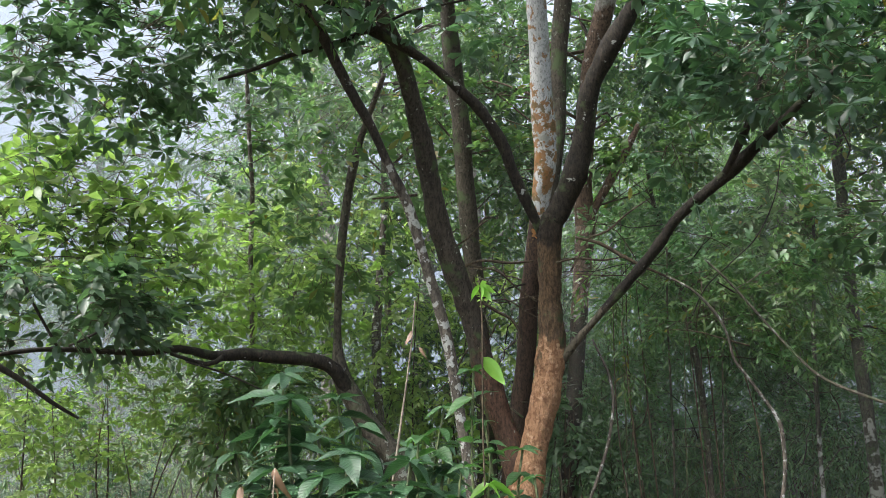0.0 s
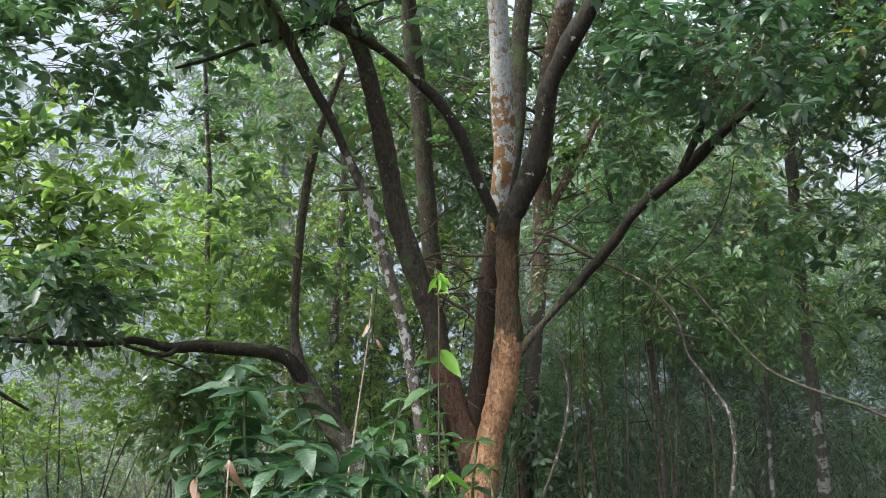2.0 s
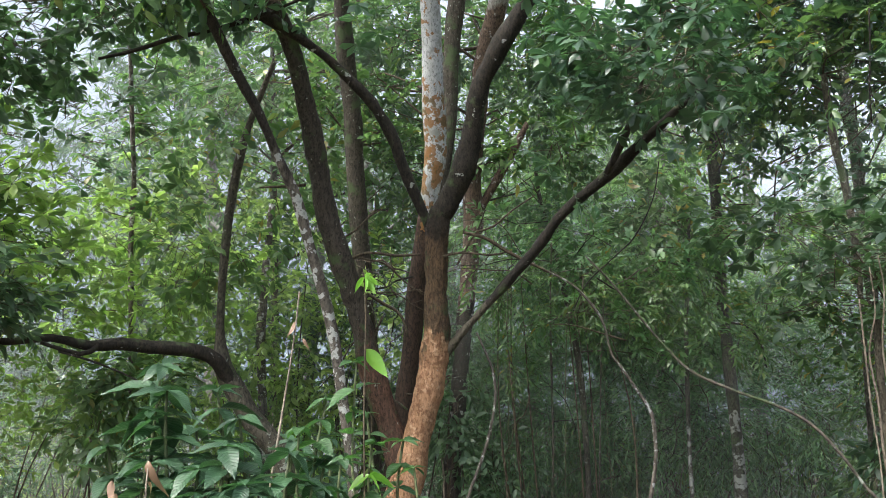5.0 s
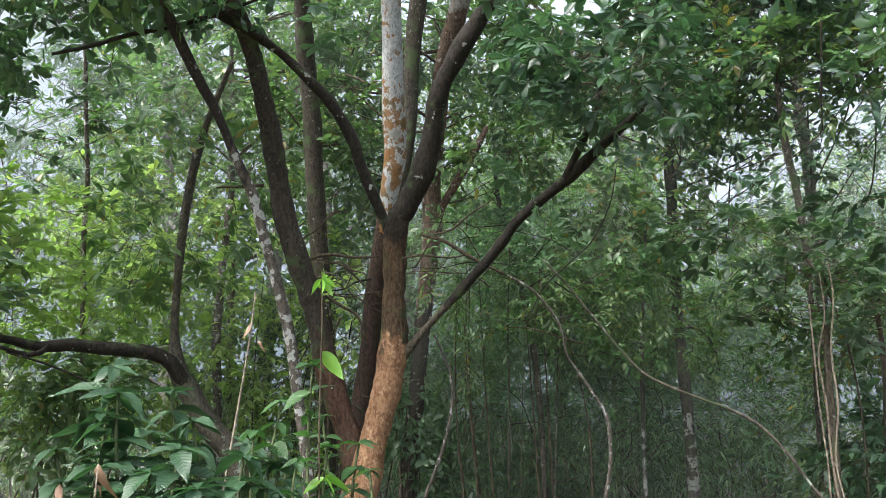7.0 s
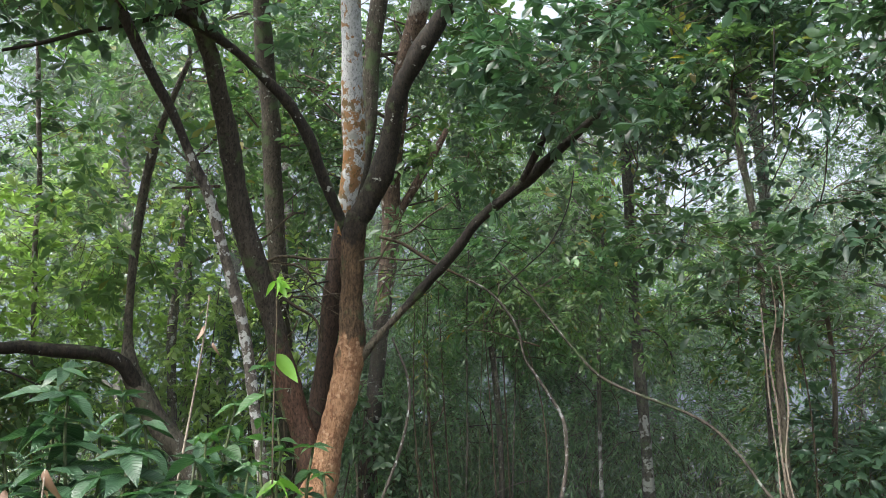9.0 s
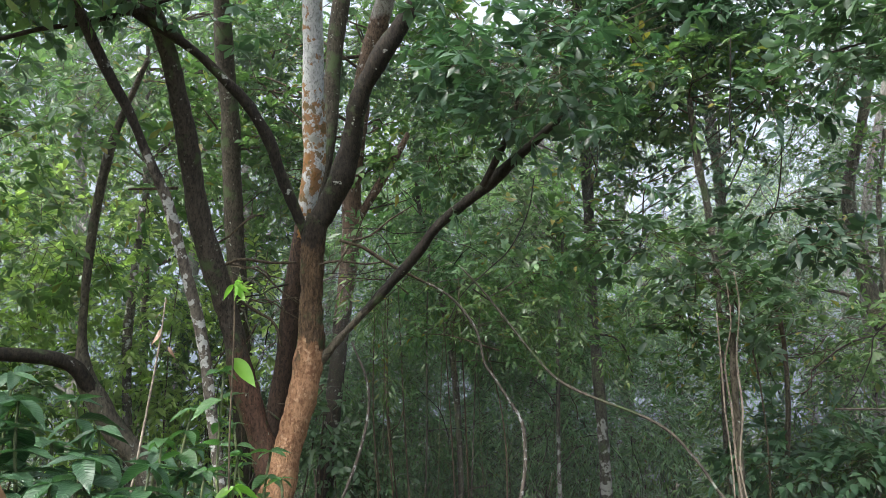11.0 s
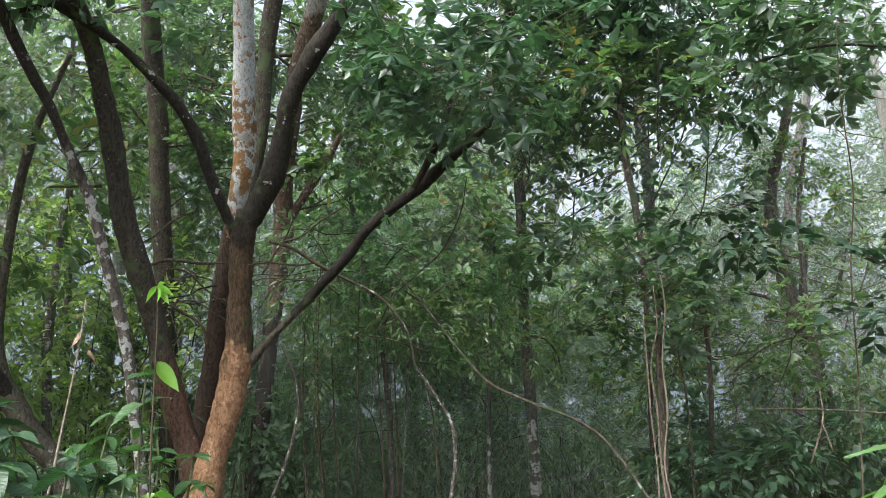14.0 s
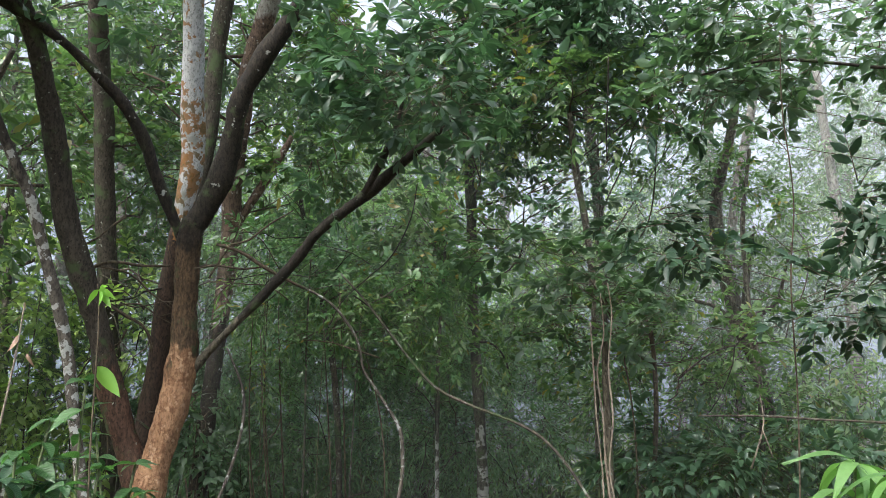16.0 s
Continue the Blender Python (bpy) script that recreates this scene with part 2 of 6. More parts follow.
def ground_material():
    m, n, l, b = nodes_of("leaf_litter")
    pos = n.new("ShaderNodeNewGeometry").outputs["Position"]
    a, c = noise_tex(n, l, pos, 18, 8.0, 0.7), noise_tex(n, l, pos, 0.9, 4.0)
    col = ramp(n, l, a, [(0.3, (0.03, 0.022, 0.014)), (0.55, (0.11, 0.075, 0.042)), (0.75, (0.2, 0.14, 0.08))])
    col = mix(n, l, ramp(n, l, c, [(0.45, grey(0.0)), (0.62, grey(0.7))]), col, (0.045, 0.075, 0.025))
    l.new(col, b.inputs["Base Color"])
    b.inputs["Roughness"].default_value = 0.9
    relief(n, l, b, a, 0.8, 0.05)
    return m


def mist_material():
    """Glowing mist against the sky: emission supplies its brightness, paler towards the top, with faint uneven banks.
    """
    m, n, l, b = nodes_of("glowing_mist")
    pos = n.new("ShaderNodeNewGeometry").outputs["Position"]
    sep = n.new("ShaderNodeSeparateXYZ")
    l.new(pos, sep.inputs[0])
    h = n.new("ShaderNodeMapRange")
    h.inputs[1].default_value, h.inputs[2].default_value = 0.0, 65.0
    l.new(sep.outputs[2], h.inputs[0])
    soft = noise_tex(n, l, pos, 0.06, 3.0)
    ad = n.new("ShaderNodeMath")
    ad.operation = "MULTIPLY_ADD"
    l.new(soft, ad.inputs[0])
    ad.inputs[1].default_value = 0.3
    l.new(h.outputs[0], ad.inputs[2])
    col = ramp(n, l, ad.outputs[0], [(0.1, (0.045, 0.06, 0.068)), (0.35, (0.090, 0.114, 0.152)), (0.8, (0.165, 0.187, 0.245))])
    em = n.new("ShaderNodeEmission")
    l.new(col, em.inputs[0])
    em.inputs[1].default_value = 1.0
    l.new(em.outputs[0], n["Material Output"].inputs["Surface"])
    return m


def haze_material(thick, tint):
    """A sheet standing in for haze: it lets most light by and scatters a little of it, in uneven banks."""
    m, n, l, b = nodes_of("see_through_haze")
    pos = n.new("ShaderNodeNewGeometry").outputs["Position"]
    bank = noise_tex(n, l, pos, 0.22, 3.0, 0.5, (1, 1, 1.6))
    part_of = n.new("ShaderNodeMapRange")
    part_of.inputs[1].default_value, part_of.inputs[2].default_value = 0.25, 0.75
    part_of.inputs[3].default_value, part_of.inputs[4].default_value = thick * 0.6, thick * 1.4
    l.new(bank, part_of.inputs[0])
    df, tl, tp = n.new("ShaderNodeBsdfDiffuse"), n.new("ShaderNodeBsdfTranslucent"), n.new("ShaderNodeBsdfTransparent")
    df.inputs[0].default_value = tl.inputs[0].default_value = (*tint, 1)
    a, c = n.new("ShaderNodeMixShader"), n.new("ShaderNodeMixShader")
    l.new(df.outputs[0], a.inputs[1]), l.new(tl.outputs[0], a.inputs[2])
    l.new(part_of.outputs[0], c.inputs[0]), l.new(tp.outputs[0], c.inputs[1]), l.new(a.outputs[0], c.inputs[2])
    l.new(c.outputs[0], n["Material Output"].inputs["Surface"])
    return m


GROUND, MIST = ground_material(), mist_material()

# ---- mesh helpers ----
RNG = np.random.default_rng(7)


def adopt(ob, parent):
    """Hangs ob, built in world coordinates, under its thing."""
    if parent:
        ob.parent = parent
        ob.matrix_parent_inverse = parent.matrix_basis.inverted()
    return ob


def mesh_object(name, verts, faces, material, parent=None, label="", smooth=True):
    me = bpy.data.meshes.new(name)
    me.from_pydata(verts, [], faces)
    me.materials.append(material)
    if smooth:
        me.shade_smooth()
    ob = adopt(new(name, me), parent)
    if label:
        tagged(ob, label)
    return ob


def empty(name, place, label, category, group="", kind=""):
    ob = new(name)
    ob.location = place
    ob.empty_display_size = 0.2
    return tagged(ob, label, category, group, kind)


def smooth_line(points, step):
    """Catmull-Rom through (x, y, z, radius) points."""
    p = np.array(points, float)
    p = np.vstack([2 * p[0] - p[1], p, 2 * p[-1] - p[-2]])
    out = []
    for i in range(1, len(p) - 2):
        a, b, c, d = p[i - 1:i + 3]
        k = max(2, int(np.linalg.norm((c - b)[:3]) / step))
        for u in np.arange(k) / k:
            out.append(0.5 * (2 * b + (c - a) * u + (2 * a - 5 * b + 4 * c - d) * u * u + (3 * b - 3 * c + d - a) * u ** 3))
    out.append(p[-2])
    out = np.array(out)
    out[:, 3] = np.maximum(out[:, 3], 0.0015)
    return out


def tube(points, sides=10, step=0.12, rough=0.06, verts=None, faces=None):
    """A knobbly, tapering limb along points, closed at both ends; appended to verts and faces."""
    verts, faces = ([], []) if verts is None else (verts, faces)
    line = smooth_line(points, step)
    n, base = len(line), len(verts)
    tan = np.gradient(line[:, :3], axis=0)
    tan /= np.linalg.norm(tan, axis=1, keepdims=True) + 1e-9
    ref = np.array((0.31, 0.17, 0.94)) if abs(tan[0][2]) < 0.9 else np.array((1.0, 0.2, 0.0))
    for i in range(n):
        u = np.cross(tan[i], ref)
        u /= np.linalg.norm(u)
        w = np.cross(tan[i], u)
        ref = np.cross(u, tan[i])
        for k in range(sides):
            a = 2 * math.pi * k / sides
            q = line[i, :3] + (u * math.cos(a) + w * math.sin(a)) * line[i, 3]
            f = 1 + rough * (noise.noise(q * 3.0) + 0.7 * noise.noise(q * 9.0) + 0.4 * noise.noise(q * 27.0)) * 1.5 if rough else 1.0
            verts.append(tuple(line[i, :3] + (u * math.cos(a) + w * math.sin(a)) * line[i, 3] * f))
    for i in range(n - 1):
        for k in range(sides):
            j = (k + 1) % sides
            a = base + i * sides
            faces.append((a + k, a + j, a + sides + j, a + sides + k))
    faces.append(tuple(base + k for k in range(sides))[::-1])
    faces.append(tuple(base + (n - 1) * sides + k for k in range(sides)))
    return verts, faces


def limb(name, points, material, parent, sides=10, step=0.12, rough=0.06, label=""):
    v, f = tube(points, sides, step, rough)
    return mesh_object(name, v, f, material, parent, label)


def to_ground(points, spread=1.25, z=0.0):
    """The same limb, led on downwards from its lowest point into the ground."""
    p, q = np.array(points[0]), np.array(points[1])
    d = (p - q)[:3]
    d = d / max(0.05, -d[2]) if d[2] < -0.02 else np.array((0, 0, -1.0))
    d[:2] = np.clip(d[:2], -0.5, 0.5)
    h = p[2] - z
    mid, end = p[:3] + d * h * 0.55, p[:3] + d * h * 0.8
    end[2], mid[2] = z - 0.15, max(z + 0.1, mid[2])
    return [(*end, p[3] * spread * 1.15), (*mid, p[3] * (1 + (spread - 1) * 0.35))] + list(points)


# Leaf outlines: points along the blade as (along, half width, drop); the blade is folded along its midrib.
SHAPES = {
    "broad": [(0.0, 0.0, 0.0), (0.25, 0.17, 0.01), (0.6, 0.20, -0.03), (1.0, 0.0, -0.16)],
    "obovate": [(0.0, 0.0, 0.0), (0.3, 0.10, 0.01), (0.68, 0.19, -0.02), (1.0, 0.0, -0.12)],
    "spear": [(0.0, 0.0, 0.0), (0.4, 0.13, 0.0), (1.0, 0.0, -0.12)],
    "narrow": [(0.0, 0.0, 0.0), (0.35, 0.075, 0.0), (1.0, 0.0, -0.2)],
    "big": [(0.0, 0.0, 0.0), (0.1, 0.09, 0.02), (0.3, 0.2, 0.03), (0.55, 0.22, 0.0), (0.8, 0.13, -0.08), (1.0, 0.0, -0.2)],
}


def blade(shape, fold=0.35):
    """Vertices (along, across, up) and faces of one leaf of length 1."""
    rows = SHAPES[shape]
    v, f, last = [], [], None
    for along, half, drop in rows:
        if half == 0.0:
            v.append((along, 0.0, drop))
            now = (len(v) - 1,)
        else:
            v += [(along, half, drop + fold * half), (along, 0.0, drop), (along, -half, drop + fold * half)]
            now = (len(v) - 3, len(v) - 2, len(v) - 1)
        if last:
            if len(last) == 1 and len(now) == 3:
                f += [(last[0], now[1], now[0]), (last[0], now[2], now[1])]
            elif len(last) == 3 and len(now) == 1:
                f += [(last[0], last[1], now[0]), (last[1], last[2], now[0])]
            else:
                f += [(last[0], last[1], now[1], now[0]), (last[1], last[2], now[2], now[1])]
        last = now
    return np.array(v), f


def unit(a):
    return a / (np.linalg.norm(a, axis=-1, keepdims=True) + 1e-9)


def leaf_mesh(name, place, along, up, size, shape, fold=0.35):
    """One mesh of many leaves, from rows of places, directions and sizes."""
    bv, bf = blade(shape, fold)
    x = unit(along)
    y = unit(np.cross(up, x))
    z = np.cross(x, y)
    wide = RNG.uniform(0.8, 1.2, len(place))
    v = place[:, None] + size[:, None, None] * (bv[None, :, 0, None] * x[:, None] + bv[None, :, 1, None] * y[:, None] * wide[:, None, None] + bv[None, :, 2, None] * z[:, None])
    n, k = len(place), len(bv)
    me = bpy.data.meshes.new(name)
    me.vertices.add(n * k)
    me.vertices.foreach_set("co", v.reshape(-1).astype(np.float32))
    loops = np.concatenate([np.array(q) for q in bf])
    sizes = np.array([len(q) for q in bf])
    allloops = (loops[None] + (np.arange(n) * k)[:, None]).reshape(-1)
    starts = np.concatenate([[0], np.cumsum(np.tile(sizes, n))[:-1]])
    me.loops.add(len(allloops))
    me.loops.foreach_set("vertex_index", allloops.astype(np.int32))
    me.polygons.add(n * len(bf))
    me.polygons.foreach_set("loop_start", starts.astype(np.int32))
    me.update(calc_edges=True)
    me.shade_smooth()
    return me


def waves(p, seed, size):
    """Smooth uneven values about 0, of the given size in metres, for rows of places."""
    r = np.random.default_rng(seed)
    s = np.zeros(len(p))
    for k in range(7):
        d = unit(r.normal(size=3)) * 2 * math.pi / (size * r.uniform(0.5, 1.6))
        s += np.sin(p @ d + r.uniform(0, 6.28))
    return s / 2.6


def twig_places(lobes, count, gap, seed, clump, shell=0.6):
    """Places for leafy twigs inside ellipsoid lobes (x, y, z, across, deep, high, turn), with holes between clumps."""
    r = np.random.default_rng(seed)
    vol = np.array([a[3] * a[5] * math.sqrt(a[4]) for a in lobes])
    vol = vol / vol.sum()
    out, away = [], []
    for a, share in zip(lobes, vol):
        want = max(3, int(count * share))
        d = unit(r.normal(size=(want * 4, 3)))
        d *= (r.uniform(0, 1, len(d)) ** (1 / 3) * (1 - shell * 0.3) + shell * 0.3 * r.uniform(0.6, 1.1, len(d)))[:, None]
        c, s = math.cos(radians(a[6])), math.sin(radians(a[6]))
        q = d * np.array(a[3:6])
        q = np.stack([q[:, 0] * c - q[:, 1] * s, q[:, 0] * s + q[:, 1] * c, q[:, 2]], 1)
        p = q + np.array(a[:3])
        keep = waves(p, seed + 1, clump) + 0.5 * waves(p, seed + 2, clump * 0.4) > gap
        p, q = p[keep][:want], q[keep][:want]
        out.append(p), away.append(q)
    out, away = np.concatenate(out), np.concatenate(away)
    ok = out[:, 2] > 0.05
    return out[ok], unit(away[ok])


def twig_leaves(p, away, leaf, per, seed, droop=0.1, flat=0.8, spread=1.0, whorl=False):
    """Leaves along twigs that start at p and point away: rows of place, along, up, size; and the twigs' ends."""
    r = np.random.default_rng(seed)
    n = len(p)
    axis = unit(away * 0.7 + r.normal(size=(n, 3)) * 0.65 + np.array((0, 0, -droop)))
    side = unit(np.cross(axis, np.array((0, 0, 1.0)) + r.normal(size=(n, 3)) * (1 - flat)))
    up = np.cross(side, axis)
    long = leaf * r.uniform(2.0, 3.4, n) * spread
    u = (np.linspace(0.1, 1.0, per) ** 0.7)[None] + r.uniform(-0.05, 0.05, (n, per))
    place = p[:, None] + axis[:, None] * (u * long[:, None])[:, :, None] + np.array((0, 0, -1.0)) * (0.15 * u ** 2 * long[:, None])[:, :, None]
    turn = np.where(np.arange(per) % 2, 1, -1)[None] * r.uniform(0.5, 1.25, (n, per)) * (1.15 - 0.5 * u)
    if whorl:
        u = 0.82 + 0.18 * u
        place = p[:, None] + axis[:, None] * (u * long[:, None])[:, :, None] - np.array((0, 0, 0.1)) * long[:, None, None]
        turn = np.linspace(-2.3, 2.3, per)[None] + r.uniform(-0.3, 0.3, (n, per))
    along = axis[:, None] * np.cos(turn)[..., None] + side[:, None] * np.sin(turn)[..., None] + up[:, None] * r.normal(0, 0.3, (n, per))[..., None]
    along[..., 2] -= droop * r.uniform(0.2, 1.8, (n, per))
    nrm = up[:, None] * 0.8 + np.array((0, 0, 0.45)) + r.normal(0, 0.62, (n, per, 3))
    size = leaf * r.uniform(0.6, 1.25, (n, per))
    ends = p + axis * long[:, None] * 0.95 - np.array((0, 0, 0.15)) * long[:, None]
    return place.reshape(-1, 3), along.reshape(-1, 3), nrm.reshape(-1, 3), size.reshape(-1), ends


def twig_mesh(name, starts, ends, radius):
    """Thin three-sided twigs in one mesh."""
    n = len(starts)
    d = unit(ends - starts)
    u = unit(np.cross(d, np.array((0.3, 0.5, 0.81))))
    w = np.cross(d, u)
    v = np.zeros((n, 4, 3))
    for k in range(3):
        a = 2 * math.pi * k / 3
        v[:, k] = starts + (u * math.cos(a) + w * math.sin(a)) * radius
    v[:, 3] = ends
    f = np.array([(0, 1, 3), (1, 2, 3), (2, 0, 3)])
    me = bpy.data.meshes.new(name)
    me.vertices.add(n * 4)
    me.vertices.foreach_set("co", v.reshape(-1).astype(np.float32))
    lp = (f.reshape(-1)[None] + (np.arange(n) * 4)[:, None]).reshape(-1)
    me.loops.add(len(lp))
    me.loops.foreach_set("vertex_index", lp.astype(np.int32))
    me.polygons.add(n * 3)
    me.polygons.foreach_set("loop_start", (np.arange(n * 3) * 3).astype(np.int32))
    me.update(calc_edges=True)
    return me


def big_leaf_mesh(name, half, curl, waves_n, material):
    """A large leaf of length 1 with a raised midrib, side veins pressed in between, and a drooping tip."""
    rows, cols = 11, (-1.0, -0.5, 0.0, 0.5, 1.0)
    v, f = [], []
    for i in range(rows):
        u = i / (rows - 1)
        w = half * math.sin(math.pi * u ** 0.8) ** 0.85 * (1 - 0.25 * u) + 0.004
        for c in cols:
            z = -curl * u * u + 0.16 * abs(c) * w * 2 - 0.012 * math.cos(waves_n * math.pi * (u - 0.12 * abs(c))) * abs(c)
            v.append((u - 0.06 * abs(c) * u, c * w, z))
    n = len(cols)
    for i in range(rows - 1):
        for k in range(n - 1):
            a = i * n + k
            f.append((a, a + n, a + n + 1, a + 1))
    me = bpy.data.meshes.new(name)
    me.from_pydata(v, [], f)
    me.materials.append(material)
    me.shade_smooth()
    return me


SEED = [100]


SPRAYS = {}


def spray_meshes(leaf, material, shape, per):
    """Six leafy twigs that point along x, to be hung singly; made once for each kind."""
    key = (leaf, material.name, shape, per)
    if key not in SPRAYS:
        SPRAYS[key] = []
        for k in range(6):
            place, along, up, size, ends = twig_leaves(np.zeros((1, 3)), np.array([(2.5, 0, 0.2)]), leaf, per, 900 + k, whorl=shape == "obovate")
            me = leaf_mesh("leafy_twig", place, along, up, size, shape)
            v = [tuple(q) for q in np.array([x.co for x in me.vertices])]
            f = [tuple(q.vertices) for q in me.polygons]
            leaves = len(f)
            tube([(0, 0, 0, leaf * 0.03), (*(ends[0] * 0.5 + np.array((0, 0, leaf * 0.1))), leaf * 0.024), (*ends[0], leaf * 0.01)], 4, 0.3, 0, v, f)
            me = bpy.data.meshes.new("leafy_twig")
            me.from_pydata(v, [], f)
            me.materials.append(material), me.materials.append(TWIG)
            me.polygons.foreach_set("material_index", np.array([0] * leaves + [1] * (len(f) - leaves), dtype=np.int32))
            me.shade_smooth()
            SPRAYS[key].append(me)
    return SPRAYS[key]


def hang_sprays(parent, p, away, leaf, material, shape, per, seed, hosts=()):
    r = np.random.default_rng(seed)
    for k, (q, a) in enumerate(zip(p, away)):
        ob = new("leafy_twig", spray_meshes(leaf, material, shape, per)[k % 6])
        ob.matrix_basis = pose(*q, r.uniform(-20, 20), -math.degrees(math.asin(max(-0.6, min(0.6, a[2])))), math.degrees(math.atan2(a[1], a[0])) + r.uniform(-50, 50)) @ Matrix.Scale(r.uniform(0.85, 1.15), 4)
        near = min(hosts, key=lambda h: np.sum((h[1] - q) ** 2))[0] if hosts else parent
        adopt(ob, near)


def crown(parent, lobes, count, leaf, material, shape="broad", per=9, gap=0.0, clump=1.1, droop=0.1, name="crown", twig=True, pieces=0, hosts=()):
    """A crown of leafy twigs in the lobes, as one mesh of leaves and one of twigs."""
    SEED[0] += 11
    s = SEED[0]
    p, away = twig_places(lobes, count, gap, s, clump)
    if pieces:
        order = np.random.default_rng(s).permutation(len(p))
        p, away = p[order], away[order]
        hang_sprays(parent, p[:pieces], away[:pieces], leaf, material, shape, per, s, hosts)
        p, away = p[pieces:], away[pieces:]
        if len(p) < 5:
            return
    place, along, up, size, ends = twig_leaves(p, away, leaf, per, s + 5, droop, whorl=shape == "obovate")
    me = leaf_mesh(name, place, along, up, size, shape)
    me.materials.append(material)
    ob = tagged(adopt(new(name, me), parent), kind="stuff")
    if twig:
        tm = twig_mesh("brushwood", p, ends, leaf * 0.03)
        tm.materials.append(TWIG)
        tagged(adopt(new("brushwood", tm), parent), kind="stuff")
    return ob


def boughs(parent, trunk, lobes, radius, seed=1, per=2):
    """Crooked boughs from the trunk into each lobe of the crown; those of well-limbed trees have two side branches."""
    r = np.random.default_rng(seed)
    hosts = []
    line = smooth_line(trunk, 0.15)
    for a in lobes:
        for k in range(per):
            e = np.array(a[:3]) + r.normal(size=3) * np.array((a[3], a[4], a[5])) * 0.35
            flat = np.hypot(line[:, 0] - e[0], line[:, 1] - e[1])
            s = line[np.argmin(np.abs(line[:, 2] - (e[2] - 0.45 * flat)) + 0.2 * flat)]
            far = np.linalg.norm(e - s[:3])
            rad = min(radius, s[3] * 0.7, 0.006 + 0.008 * far)
            m1, m2 = [s[:3] * (1 - u) + e * u + r.normal(size=3) * 0.10 * far * np.array((1, 1, 0.8)) for u in (0.33, 0.68)]
            made = limb("bough", [(*s[:3], rad), (*m1, rad * 0.75), (*m2, rad * 0.5), (*e, rad * 0.2)], TWIG, parent, 6, 0.2, 0.06)
            hosts += [(made, m2), (made, e)]
            for m in (m1, m2) if radius > 0.0055 else ():
                q = e + r.normal(size=3) * np.array((a[3], a[4], a[5])) * 0.6
                limb("branch", [(*m, rad * 0.45), (*((m + q) / 2 + r.normal(size=3) * 0.04 * far), rad * 0.3), (*q, rad * 0.1)], TWIG, parent, 5, 0.2, 0)
    return hosts


# ---- the setting ----
def ground_sheet():
    xs = np.concatenate([-np.geomspace(900, 24, 14), np.linspace(-20, 20, 41), np.geomspace(24, 900, 14)])
    v, f, n = [], [], len(xs)
    for y in xs:
        for x in xs:
            d = math.hypot(x, y)
            z = 0.10 * noise.noise((x * 0.35, y * 0.35, 0)) + 0.03 * noise.noise((x * 1.3, y * 1.3, 4)) if d < 60 else 0.0
            v.append((x, y, z - 0.03))
    for i in range(n - 1):
        for j in range(n - 1):
            f.append((i * n + j, i * n + j + 1, (i + 1) * n + j + 1, (i + 1) * n + j))
    return tagged(mesh_object("ground", v, f, GROUND), "forest floor of brown leaf litter and patches of moss", "ground", kind="structure")


ground_sheet()


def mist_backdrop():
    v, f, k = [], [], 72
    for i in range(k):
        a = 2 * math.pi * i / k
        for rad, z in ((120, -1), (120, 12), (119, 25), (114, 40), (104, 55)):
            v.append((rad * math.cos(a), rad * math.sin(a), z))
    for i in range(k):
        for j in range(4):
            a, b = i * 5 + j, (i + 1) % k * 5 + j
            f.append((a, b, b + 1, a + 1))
    return tagged(mesh_object("backdrop", v, f, MIST), "glowing sheet as pale mist far behind the forest", "mist", kind="structure")


# The backdrop glows and also lights the wood from behind.
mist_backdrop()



def haze_sheet(dist, start, end, high, thick):
    """A wavy sheet standing in for haze between the trees, on an arc round the clearing (degrees left of straight
    ahead).
    """
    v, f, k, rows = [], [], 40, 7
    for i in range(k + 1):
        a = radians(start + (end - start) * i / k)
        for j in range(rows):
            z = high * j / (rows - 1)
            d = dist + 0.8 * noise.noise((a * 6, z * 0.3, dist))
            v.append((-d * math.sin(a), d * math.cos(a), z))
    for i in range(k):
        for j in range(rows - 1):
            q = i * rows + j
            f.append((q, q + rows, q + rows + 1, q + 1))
    return tagged(mesh_object("mist", v, f, haze_material(thick, (0.78, 0.87, 0.98) if dist > 16 else (0.84, 0.91, 0.87))), "see-through sheet standing in for mist between the forest trees", "mist", kind="stuff")


# Translucent sheets imitate haze and lift the dark gaps between trees.
haze_sheet(9.0, 50, -75, 9, 0.042)
haze_sheet(12.6, 50, -75, 11, 0.04)
haze_sheet(10.9, -31, -75, 12, 0.085)
haze_sheet(12.0, 50, 13, 12, 0.08)
haze_sheet(17.0, 50, -75, 14, 0.16)
haze_sheet(24.0, 50, -75, 18, 0.4)

